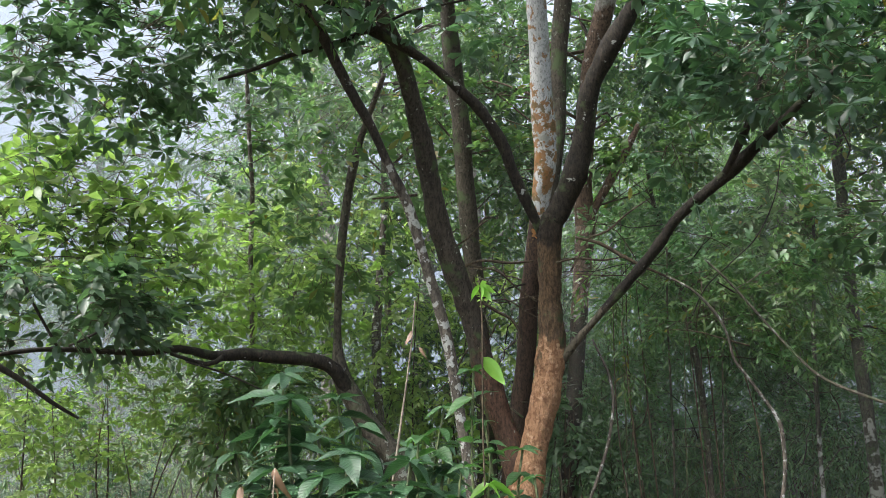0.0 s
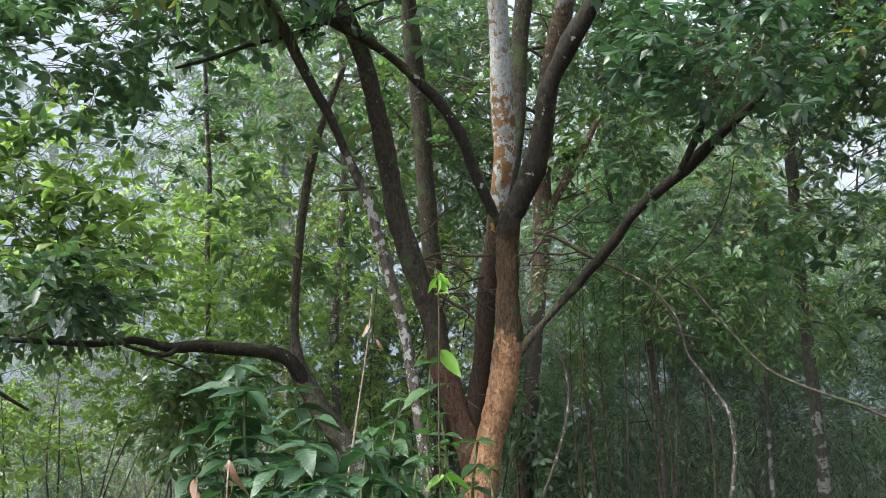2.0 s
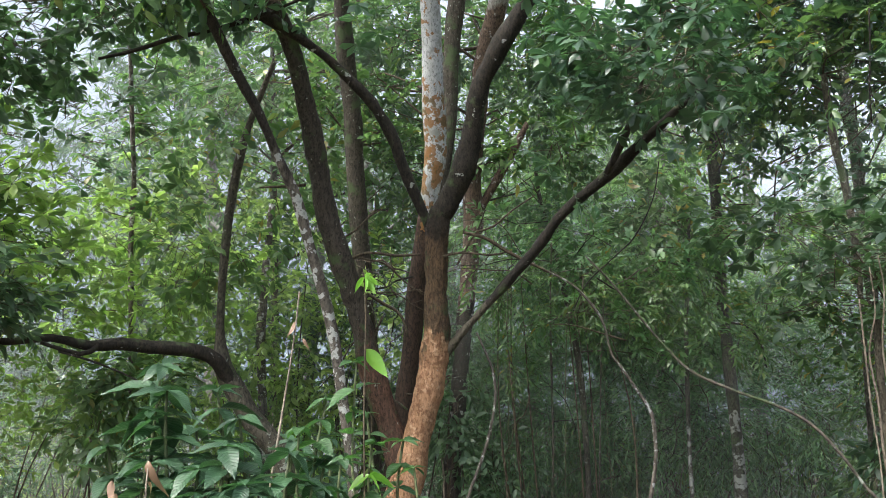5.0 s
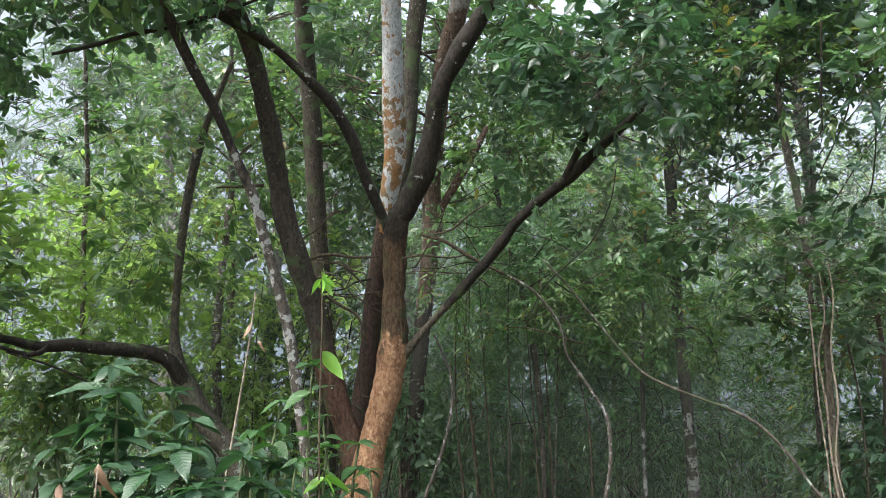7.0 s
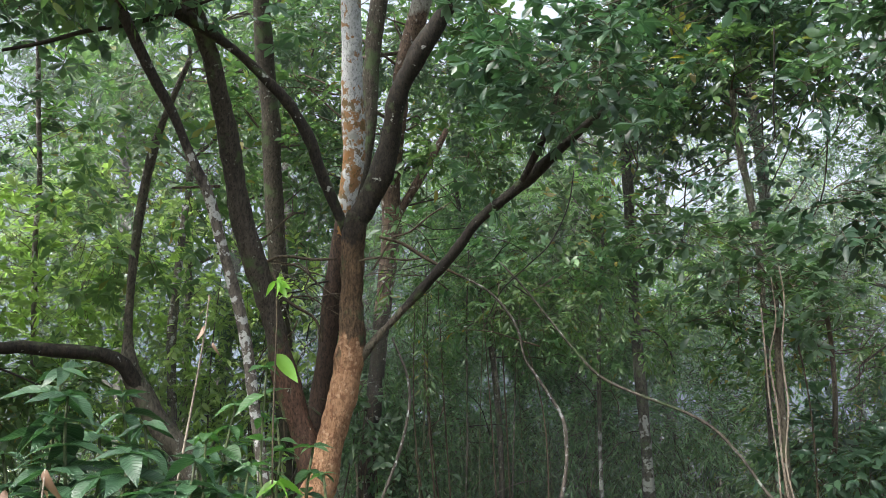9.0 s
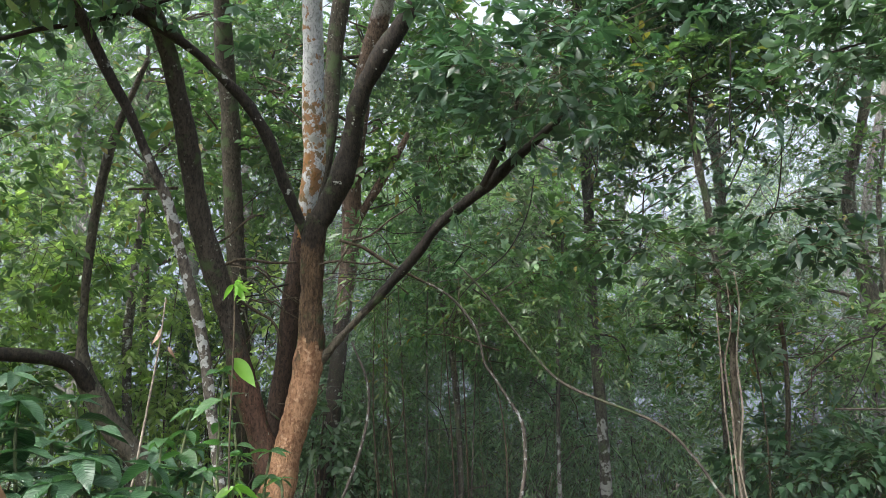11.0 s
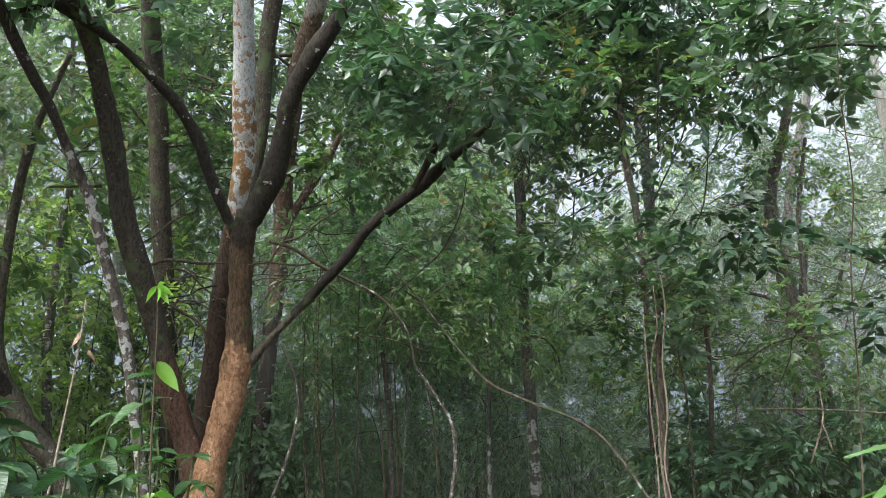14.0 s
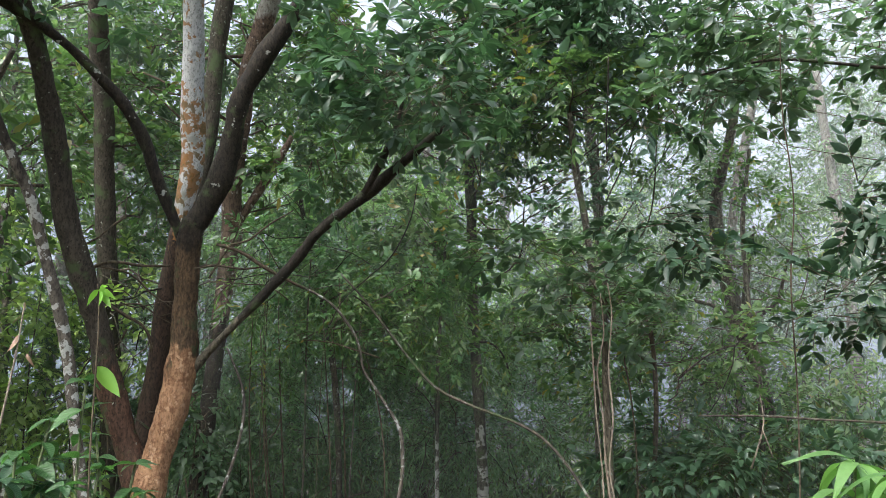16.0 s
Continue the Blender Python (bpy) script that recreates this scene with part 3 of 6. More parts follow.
# ---- the many-stemmed tree ----
def many_stemmed_tree():
    t = empty("tree", (0.61, 6.92, 0.72), "old tree with several stems, orange peeling bark and dark mossy limbs", "tree")
    right = [(0.59, 6.94, 0.92, 0.131), (0.65, 6.95, 1.13, 0.120), (0.72, 6.96, 1.43, 0.113), (0.81, 6.95, 1.78, 0.109), (0.86, 6.93, 2.13, 0.113), (0.85, 6.89, 2.49, 0.098), (0.85, 6.83, 2.89, 0.098), (0.86, 6.78, 3.11, 0.098), (0.88, 6.76, 3.19, 0.091)]
    limb("stem", to_ground(right), BARK_MAIN, t, 30, 0.03, 0.12, "stem with orange peeling bark below, brown above")
    limb("limb", [(0.83, 6.82, 2.93, 0.073), (0.86, 6.78, 3.11, 0.091), (0.93, 6.74, 3.24, 0.094), (1.05, 6.64, 3.53, 0.091), (1.11, 6.54, 3.83, 0.087), (1.14, 6.44, 4.09, 0.080), (1.27, 6.30, 4.38, 0.076), (1.42, 6.15, 4.63, 0.069), (1.56, 5.99, 4.87, 0.058), (1.67, 5.79, 5.17, 0.036), (1.71, 5.53, 5.54, 0.024)],
         BARK_DARK, t, 16, 0.04, 0.16, "dark mossy limb with pale lichen spots")
    left = [(0.61, 7.06, 1.12, 0.110), (0.54, 7.08, 1.38, 0.107), (0.43, 7.09, 1.69, 0.103), (0.32, 7.08, 2.05, 0.092), (0.22, 7.05, 2.41, 0.088), (0.08, 6.99, 2.82, 0.092), (-0.03, 6.93, 3.14, 0.085), (-0.12, 6.82, 3.58, 0.081), (-0.22, 6.67, 4.01, 0.074), (-0.32, 6.54, 4.34, 0.070), (-0.42, 6.43, 4.58, 0.063), (-0.57, 6.27, 4.88, 0.050), (-0.71, 6.06, 5.24, 0.041)]
    limb("stem", left, BARK_RED, t, 22, 0.04, 0.12, "grey-brown stem, reddish below, leaning outwards")
    limb("limb", [(0.82, 6.86, 2.99, 0.032), (0.73, 6.83, 3.19, 0.045), (0.67, 6.80, 3.32, 0.048), (0.58, 6.76, 3.50, 0.048), (0.47, 6.69, 3.76, 0.045), (0.31, 6.62, 4.00, 0.041), (0.09, 6.55, 4.20, 0.041), (-0.10, 6.49, 4.35, 0.036), (-0.35, 6.42, 4.49, 0.041), (-0.55, 6.36, 4.59, 0.055), (-0.76, 6.28, 4.71, 0.036), (-1.04, 6.20, 4.79, 0.032), (-1.35, 6.11, 4.85, 0.020)],
         BARK_DARK, t, 14, 0.04, 0.18, "dark crooked limb")
    limb("limb", [(-0.54, 6.31, 4.57, 0.020), (-0.63, 6.32, 4.54, 0.020), (-0.89, 6.33, 4.44, 0.019), (-1.20, 6.33, 4.35, 0.017), (-1.45, 6.32, 4.24, 0.015), (-1.72, 6.29, 4.14, 0.011)], BARK_DARK, t, 7, 0.08, 0.08)
    limb("limb", [(-0.59, 6.33, 4.53, 0.020), (-0.59, 6.25, 4.69, 0.019), (-0.56, 6.18, 4.84, 0.017), (-0.53, 6.10, 4.98, 0.014)], BARK_DARK, t, 7, 0.08)
    limb("limb", [(-0.49, 6.31, 4.58, 0.014), (-0.28, 6.28, 4.69, 0.012), (-0.02, 6.26, 4.74, 0.011), (0.29, 6.22, 4.79, 0.008)], BARK_DARK, t, 6, 0.08)
    limb("limb", [(0.86, 6.99, 1.93, 0.043), (0.98, 6.88, 2.11, 0.038), (1.17, 6.75, 2.34, 0.031), (1.41, 6.59, 2.62, 0.033), (1.60, 6.43, 2.85, 0.037), (1.73, 6.27, 3.05, 0.041), (1.92, 6.09, 3.22, 0.044), (2.06, 5.93, 3.34, 0.046), (2.17, 5.76, 3.45, 0.039), (2.33, 5.56, 3.61, 0.029), (2.45, 5.37, 3.73, 0.021), (2.55, 5.20, 3.83, 0.015)],
         BARK_LIMB, t, 14, 0.04, 0.2, "long grey-green limb reaching outwards")
    limb("limb", [(1.95, 5.81, 3.26, 0.025), (2.06, 5.69, 3.52, 0.025), (2.12, 5.60, 3.71, 0.017), (2.15, 5.48, 3.98, 0.011), (2.19, 5.34, 4.25, 0.009)], BARK_DARK, t, 7, 0.08, 0.1)
    # broken, leafless twigs between the stems
    for p in ([(0.13, 7.00, 2.79, 0.014), (0.30, 6.98, 2.86, 0.012), (0.53, 6.97, 2.84, 0.011), (0.74, 6.95, 2.85, 0.008)], [(0.07, 6.97, 2.96, 0.008), (0.19, 6.95, 3.03, 0.008), (0.30, 6.92, 3.14, 0.007), (0.39, 6.91, 3.20, 0.006)], [(0.21, 7.09, 2.84, 0.008), (0.45, 7.09, 2.79, 0.008), (0.61, 7.10, 2.65, 0.007), (0.77, 7.10, 2.54, 0.006)],
              [(0.32, 7.13, 2.54, 0.013), (0.45, 7.13, 2.46, 0.013), (0.56, 7.13, 2.40, 0.011), (0.62, 7.14, 2.31, 0.011), (0.65, 7.15, 2.19, 0.008)], [(0.89, 6.74, 2.80, 0.008), (1.04, 6.71, 2.83, 0.009), (1.26, 6.68, 2.81, 0.008), (1.43, 6.64, 2.84, 0.005)], [(1.00, 6.73, 2.73, 0.009), (1.09, 6.69, 2.90, 0.009), (1.16, 6.65, 3.01, 0.008), (1.21, 6.61, 3.16, 0.005)],
              [(1.04, 6.68, 2.99, 0.012), (1.22, 6.66, 2.94, 0.015), (1.38, 6.64, 2.84, 0.015), (1.53, 6.63, 2.76, 0.012), (1.71, 6.60, 2.67, 0.009)], [(1.13, 6.56, 2.97, 0.009), (1.26, 6.53, 3.01, 0.008), (1.40, 6.48, 3.13, 0.007), (1.57, 6.41, 3.24, 0.005)], [(-0.21, 6.97, 3.41, 0.013), (-0.39, 6.96, 3.39, 0.011), (-0.58, 6.95, 3.37, 0.008)]):
        limb("twig", p, TWIG, t, 6, 0.06, 0.1)
    lob = [(2.10, 5.66, 4.28, 0.42, 0.80, 0.34, -20), (2.33, 5.28, 4.13, 0.65, 0.90, 0.29, -24), (2.27, 5.46, 3.77, 0.33, 0.50, 0.16, -23), (1.66, 5.88, 3.50, 0.20, 0.35, 0.10, -16), (-0.11, 6.26, 4.74, 0.54, 0.60, 0.14, 1), (-0.79, 6.08, 4.97, 0.73, 0.80, 0.27, 7)]
    crown(t, lob, 430, 0.13, LEAF_BLUE, "obovate", 9, 0.15, 0.8, pieces=260)
    return t


many_stemmed_tree()


def plain_tree(label, trunk, bark, crowns=(), sides=10, more=(), bough=0.022, bough_per=2, more_bark=None, grounded=True, group="forest trees", pieces=0):
    """A tree: trunk, extra limbs, and crowns of (lobes, twigs, leaf length, leaf material, outline, gap)."""
    base = trunk[0]
    t = empty("tree", (base[0], base[1], 0), label, "tree", group)
    limb("trunk", to_ground(trunk) if grounded else trunk, bark, t, sides, 0.08, 0.08)
    for m in more:
        limb("limb", m, more_bark or bark, t, 8, 0.08, 0.08)
    for k, (lobes, count, leaf, mat, shape, gap) in enumerate(crowns):
        hosts = boughs(t, trunk, lobes, bough, int(count) + k, bough_per) if bough else ()
        crown(t, lobes, count, leaf, mat, shape, 9, gap, 0.9, pieces=0 if k else pieces, hosts=hosts)
    return t


# Topmost crowns of the next three trees are out of view, added for shade.
plain_tree("tall tree with white bark blotched by orange lichen", [(0.62, 7.96, 1.16, 0.095), (0.68, 7.97, 1.60, 0.091), (0.75, 7.95, 2.11, 0.087), (0.78, 7.90, 2.62, 0.087), (0.84, 7.82, 3.07, 0.087), (0.89, 7.70, 3.57, 0.091), (0.93, 7.60, 3.92, 0.100), (0.90, 7.48, 4.30, 0.100), (0.86, 7.30, 4.77, 0.095), (0.82, 7.09, 5.21, 0.087), (0.76, 6.76, 5.82, 0.079), (0.68, 6.39, 6.36, 0.062)], BARK_WHITE,
           [([(0.67, 6.19, 6.62, 1.56, 2.00, 0.83, -6)], 120, 0.15, LEAF_MID, "broad", 0.0)], 16,
           more=[[(1.02, 8.42, 3.49, 0.068), (1.09, 8.42, 3.95, 0.074), (1.16, 8.41, 4.48, 0.081), (1.18, 8.41, 5.02, 0.089), (1.21, 8.40, 5.51, 0.091), (1.29, 8.39, 6.09, 0.087), (1.45, 8.37, 6.94, 0.065)]], more_bark=BARK_BROWN)
plain_tree("pinkish-barked tree with a pale upper trunk", [(1.41, 9.17, 2.30, 0.087), (1.46, 9.08, 3.01, 0.092), (1.50, 8.96, 3.59, 0.111), (1.46, 8.85, 4.05, 0.106), (1.50, 8.67, 4.61, 0.096), (1.52, 8.46, 5.15, 0.092), (1.63, 8.21, 5.65, 0.101), (1.70, 8.00, 6.03, 0.087), (1.73, 7.61, 6.65, 0.066)], BARK_PINK,
           [([(1.84, 7.54, 7.09, 1.48, 1.50, 0.74, -14)], 120, 0.15, LEAF_MID, "broad", 0.0), ([(2.21, 8.95, 4.27, 0.68, 0.80, 0.31, -14)], 80, 0.12, LEAF_MID, "broad", 0.2),
            ([(0.57, 9.48, 6.00, 0.41, 0.50, 0.41, -3), (0.30, 9.50, 5.17, 0.33, 0.50, 0.39, -2), (0.80, 9.47, 4.35, 0.26, 0.50, 0.45, -5), (2.15, 9.25, 5.82, 0.40, 0.50, 0.40, -13), (2.18, 9.25, 4.94, 0.33, 0.50, 0.39, -13), (1.47, 9.39, 5.95, 0.27, 0.50, 0.41, -9), (1.37, 9.40, 4.67, 0.19, 0.50, 0.39, -8)], 300, 0.11, LEAF_DARK, "broad", 0.05)], 12, more=[[(1.51, 8.95, 3.62, 0.048), (1.70, 8.83, 3.96, 0.048), (1.85, 8.73, 4.23, 0.042), (2.02, 8.58, 4.58, 0.032)]])
plain_tree("straight brown trunk behind the many-stemmed tree", [(0.44, 8.99, 1.38, 0.093), (0.42, 8.98, 2.06, 0.093), (0.36, 8.93, 2.63, 0.093), (0.30, 8.84, 3.26, 0.098), (0.24, 8.72, 3.83, 0.098), (0.18, 8.50, 4.55, 0.093), (0.09, 8.26, 5.18, 0.089), (0.01, 7.92, 5.87, 0.075), (-0.08, 7.50, 6.58, 0.064)], BARK_BROWN,
           [([(-0.08, 7.74, 7.11, 1.60, 1.50, 0.74, 1)], 100, 0.15, LEAF_MID, "broad", 0.0), ([(0.62, 9.51, 4.63, 0.45, 0.90, 0.78, -4), (-0.15, 9.51, 4.70, 0.39, 0.80, 0.71, 1), (0.62, 9.78, 3.57, 0.39, 0.60, 0.45, -4)], 240, 0.12, LEAF_MID, "broad", 0.1)], 12)
plain_tree("slender leaning tree with pale mottled bark", [(0.23, 6.76, 0.94, 0.044), (0.19, 6.79, 1.27, 0.044), (0.12, 6.80, 1.69, 0.044), (0.05, 6.78, 2.12, 0.044), (-0.05, 6.74, 2.51, 0.044), (-0.16, 6.68, 2.86, 0.044), (-0.27, 6.60, 3.22, 0.044), (-0.41, 6.52, 3.50, 0.035), (-0.56, 6.40, 3.82, 0.035), (-0.65, 6.34, 3.96, 0.039), (-0.77, 6.25, 4.17, 0.041), (-0.91, 6.11, 4.43, 0.044), (-1.04, 5.99, 4.65, 0.044), (-1.17, 5.82, 4.92, 0.035)], BARK_LEAN,
           [([(-1.39, 5.67, 5.09, 0.88, 1.20, 0.48, 14)], 90, 0.14, LEAF_MID, "broad", 0.1)], 12)
plain_tree("crooked tree with a long horizontal limb", [(-0.30, 7.57, 1.00, 0.102), (-0.40, 7.58, 1.27, 0.099), (-0.60, 7.58, 1.49, 0.095), (-0.77, 7.56, 1.77, 0.087), (-0.88, 7.54, 1.98, 0.079), (-0.91, 7.52, 2.27, 0.039), (-0.90, 7.46, 2.76, 0.034), (-0.86, 7.37, 3.24, 0.037), (-0.79, 7.27, 3.67, 0.039), (-0.70, 7.18, 3.99, 0.030), (-0.50, 7.01, 4.49, 0.022)], BARK_GREY,
           [([(-2.81, 6.41, 2.34, 0.50, 0.50, 0.21, 24), (-3.07, 6.29, 2.62, 0.37, 0.50, 0.23, 26), (-2.54, 6.52, 2.61, 0.32, 0.50, 0.23, 21), (-3.14, 6.26, 2.20, 0.27, 0.50, 0.14, 27), (-2.30, 6.61, 2.32, 0.18, 0.50, 0.11, 19)], 165, 0.12, LEAF_DARK, "broad", 0.15),
            ([(-0.70, 7.31, 3.57, 0.39, 0.60, 0.44, 6), (-1.00, 7.38, 3.14, 0.39, 0.60, 0.44, 8)], 120, 0.125, LEAF_MID, "obovate", 0.2)], 14, bough=0,
           more=[[(-0.77, 7.56, 1.75, 0.059), (-0.87, 7.49, 1.94, 0.067), (-0.98, 7.42, 2.05, 0.062), (-1.16, 7.34, 2.09, 0.058), (-1.42, 7.25, 2.10, 0.052), (-1.63, 7.15, 2.12, 0.050), (-1.82, 7.05, 2.09, 0.042), (-2.08, 6.92, 2.14, 0.031), (-2.34, 6.79, 2.10, 0.027), (-2.59, 6.64, 2.10, 0.023), (-2.93, 6.45, 2.10, 0.019), (-3.18, 6.28, 2.05, 0.015), (-3.40, 6.11, 1.97, 0.011)],
                 [(-1.75, 6.97, 2.08, 0.021), (-1.87, 6.94, 2.02, 0.019), (-2.14, 6.86, 2.10, 0.014)], [(-3.34, 6.13, 2.07, 0.028), (-3.22, 6.21, 2.00, 0.024), (-3.01, 6.31, 1.86, 0.020), (-2.84, 6.40, 1.72, 0.015), (-2.66, 6.48, 1.60, 0.010)], [(-1.99, 6.80, 2.03, 0.008), (-1.78, 6.86, 1.97, 0.008), (-1.53, 6.93, 1.87, 0.007), (-1.27, 6.98, 1.73, 0.004)],
                 [(-2.51, 6.60, 2.36, 0.008), (-2.62, 6.57, 2.23, 0.010), (-2.79, 6.51, 2.13, 0.010)], [(-3.07, 6.19, 2.68, 0.007), (-2.97, 6.29, 2.41, 0.010), (-2.82, 6.38, 2.12, 0.010)]], more_bark=BARK_DARK, pieces=150)
# Dark, mid and bright leaves on one tree paint its lit and shaded parts.
plain_tree("thin straight pole-like young tree", [(-1.87, 8.80, 1.49, 0.024), (-1.91, 8.77, 2.30, 0.024), (-1.94, 8.64, 3.23, 0.024), (-1.92, 8.52, 3.78, 0.022), (-1.94, 8.32, 4.43, 0.022), (-1.94, 8.12, 4.95, 0.020), (-1.94, 7.83, 5.58, 0.014)], BARK_MOTTLED,
           [([(-2.09, 8.03, 4.33, 0.34, 0.60, 0.20, 15), (-2.48, 7.92, 3.99, 0.39, 0.60, 0.17, 17), (-1.74, 8.12, 4.59, 0.29, 0.60, 0.29, 12), (-0.81, 8.26, 4.71, 0.23, 0.60, 0.29, 6)], 85, 0.13, LEAF_DARK, "obovate", 0.1),
            ([(-1.76, 9.20, 4.47, 0.70, 0.90, 0.64, 11), (-1.41, 9.36, 4.13, 0.44, 0.60, 0.38, 9)], 130, 0.125, LEAF_MID, "obovate", 0.15),
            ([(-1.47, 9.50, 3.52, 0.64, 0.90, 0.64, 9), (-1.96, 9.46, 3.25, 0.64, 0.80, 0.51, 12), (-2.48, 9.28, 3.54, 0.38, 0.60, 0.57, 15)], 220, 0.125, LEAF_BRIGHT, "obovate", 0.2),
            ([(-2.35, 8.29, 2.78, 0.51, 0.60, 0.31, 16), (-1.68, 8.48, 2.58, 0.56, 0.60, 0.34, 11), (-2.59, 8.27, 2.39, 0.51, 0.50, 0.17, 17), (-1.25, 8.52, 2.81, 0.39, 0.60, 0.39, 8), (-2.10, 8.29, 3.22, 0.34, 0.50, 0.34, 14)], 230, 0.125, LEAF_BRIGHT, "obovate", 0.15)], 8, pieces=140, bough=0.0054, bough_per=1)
plain_tree("slim pale trunk glimpsed among the bushes", [(-0.60, 8.77, 1.28, 0.045), (-0.64, 8.77, 1.82, 0.045), (-0.67, 8.74, 2.38, 0.045), (-0.64, 8.67, 2.94, 0.040), (-0.59, 8.55, 3.61, 0.030)], BARK_MOTTLED, [], 10)
plain_tree("pale thick trunk fading into the mist", [(-7.26, 18.63, 1.38, 0.156), (-7.34, 18.59, 2.31, 0.156), (-7.43, 18.45, 3.73, 0.142), (-7.37, 18.15, 5.63, 0.115), (-7.25, 17.72, 7.38, 0.079)], BARK_HAZED, [([(-7.38, 14.76, 6.94, 0.90, 1.20, 0.67, 27), (-7.28, 14.81, 5.60, 0.88, 1.20, 0.66, 26), (-6.24, 15.28, 6.47, 0.89, 1.20, 0.56, 22), (-5.55, 15.54, 5.69, 0.88, 1.20, 0.66, 20), (-5.14, 15.68, 6.71, 0.56, 1.20, 0.56, 18), (-5.22, 15.65, 4.76, 0.65, 1.20, 0.54, 18), (-4.45, 15.89, 4.70, 0.65, 1.20, 0.54, 16), (-4.69, 15.82, 3.63, 0.75, 1.20, 0.54, 17), (-6.13, 15.32, 4.79, 0.76, 1.20, 0.65, 22), (-7.37, 14.76, 7.90, 0.69, 1.20, 0.46, 27), (-3.74, 16.07, 6.73, 0.67, 1.20, 0.67, 13)], 620, 0.15, LEAF_FAR, "spear", 0.1)], 10)
plain_tree("tree whose dark leaves hang against the bright sky", [(-4.37, 6.90, 0.93, 0.128), (-4.47, 6.85, 2.21, 0.119), (-4.43, 6.63, 3.53, 0.106), (-4.29, 6.34, 4.54, 0.085), (-4.06, 6.02, 5.41, 0.064)], BARK_BROWN,
           [([(-3.22, 6.21, 4.62, 0.35, 0.60, 0.22, 27), (-2.53, 6.53, 4.58, 0.37, 0.60, 0.37, 21), (-2.44, 6.56, 4.16, 0.17, 0.60, 0.15, 20), (-2.11, 6.67, 4.92, 0.55, 0.60, 0.18, 18), (-1.58, 6.82, 4.86, 0.35, 0.60, 0.20, 13), (-2.86, 6.39, 4.14, 0.22, 0.60, 0.14, 24), (-3.13, 6.26, 4.27, 0.24, 0.60, 0.15, 27)], 310, 0.135, LEAF_DARK, "obovate", 0.05)], pieces=290, bough=0.005, bough_per=1)
plain_tree("tree with leaves coloured bright as if lit from above", [(-5.36, 7.92, 0.83, 0.124), (-5.47, 7.86, 2.30, 0.115), (-5.42, 7.74, 3.32, 0.095), (-5.27, 7.55, 4.33, 0.055)], BARK_GREY,
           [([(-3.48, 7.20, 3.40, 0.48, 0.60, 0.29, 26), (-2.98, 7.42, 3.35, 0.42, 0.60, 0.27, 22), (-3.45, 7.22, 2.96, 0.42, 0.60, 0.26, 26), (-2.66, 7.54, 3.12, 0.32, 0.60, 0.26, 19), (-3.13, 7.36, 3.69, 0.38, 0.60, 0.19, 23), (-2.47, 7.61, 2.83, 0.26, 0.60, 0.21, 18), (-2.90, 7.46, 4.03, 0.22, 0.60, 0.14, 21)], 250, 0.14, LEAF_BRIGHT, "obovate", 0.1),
            ([(-3.40, 6.79, 3.62, 0.36, 0.50, 0.15, 27), (-3.40, 6.80, 3.02, 0.25, 0.50, 0.20, 27), (-2.52, 7.17, 2.81, 0.25, 0.50, 0.20, 19), (-3.06, 6.96, 3.05, 0.30, 0.50, 0.20, 24)], 60, 0.13, LEAF_MID, "broad", 0.1)], pieces=200, bough=0.0054)
plain_tree("leafy tree behind the leaning stems", [(-0.68, 11.47, 1.18, 0.059), (-0.71, 11.43, 2.62, 0.052), (-0.76, 11.20, 4.09, 0.046), (-0.79, 10.79, 5.50, 0.033), (-0.82, 10.41, 6.43, 0.022)], BARK_GREY,
           [([(1.61, 10.27, 6.52, 0.52, 0.70, 0.67, -9), (1.52, 9.97, 7.13, 0.75, 0.80, 0.45, -9), (-1.19, 10.58, 5.96, 1.04, 1.20, 0.89, 6), (-1.64, 10.78, 5.27, 0.82, 1.00, 0.82, 9), (-0.62, 11.03, 4.81, 0.67, 1.00, 1.12, 3), (0.55, 10.59, 6.04, 0.82, 1.20, 1.04, -3), (0.86, 11.07, 4.59, 0.60, 1.00, 0.97, -4), (-0.17, 10.43, 6.44, 0.82, 1.00, 0.82, 1), (2.32, 10.30, 6.15, 0.52, 0.70, 0.60, -13)], 1000, 0.13, LEAF_MID, "broad", 0.1)])
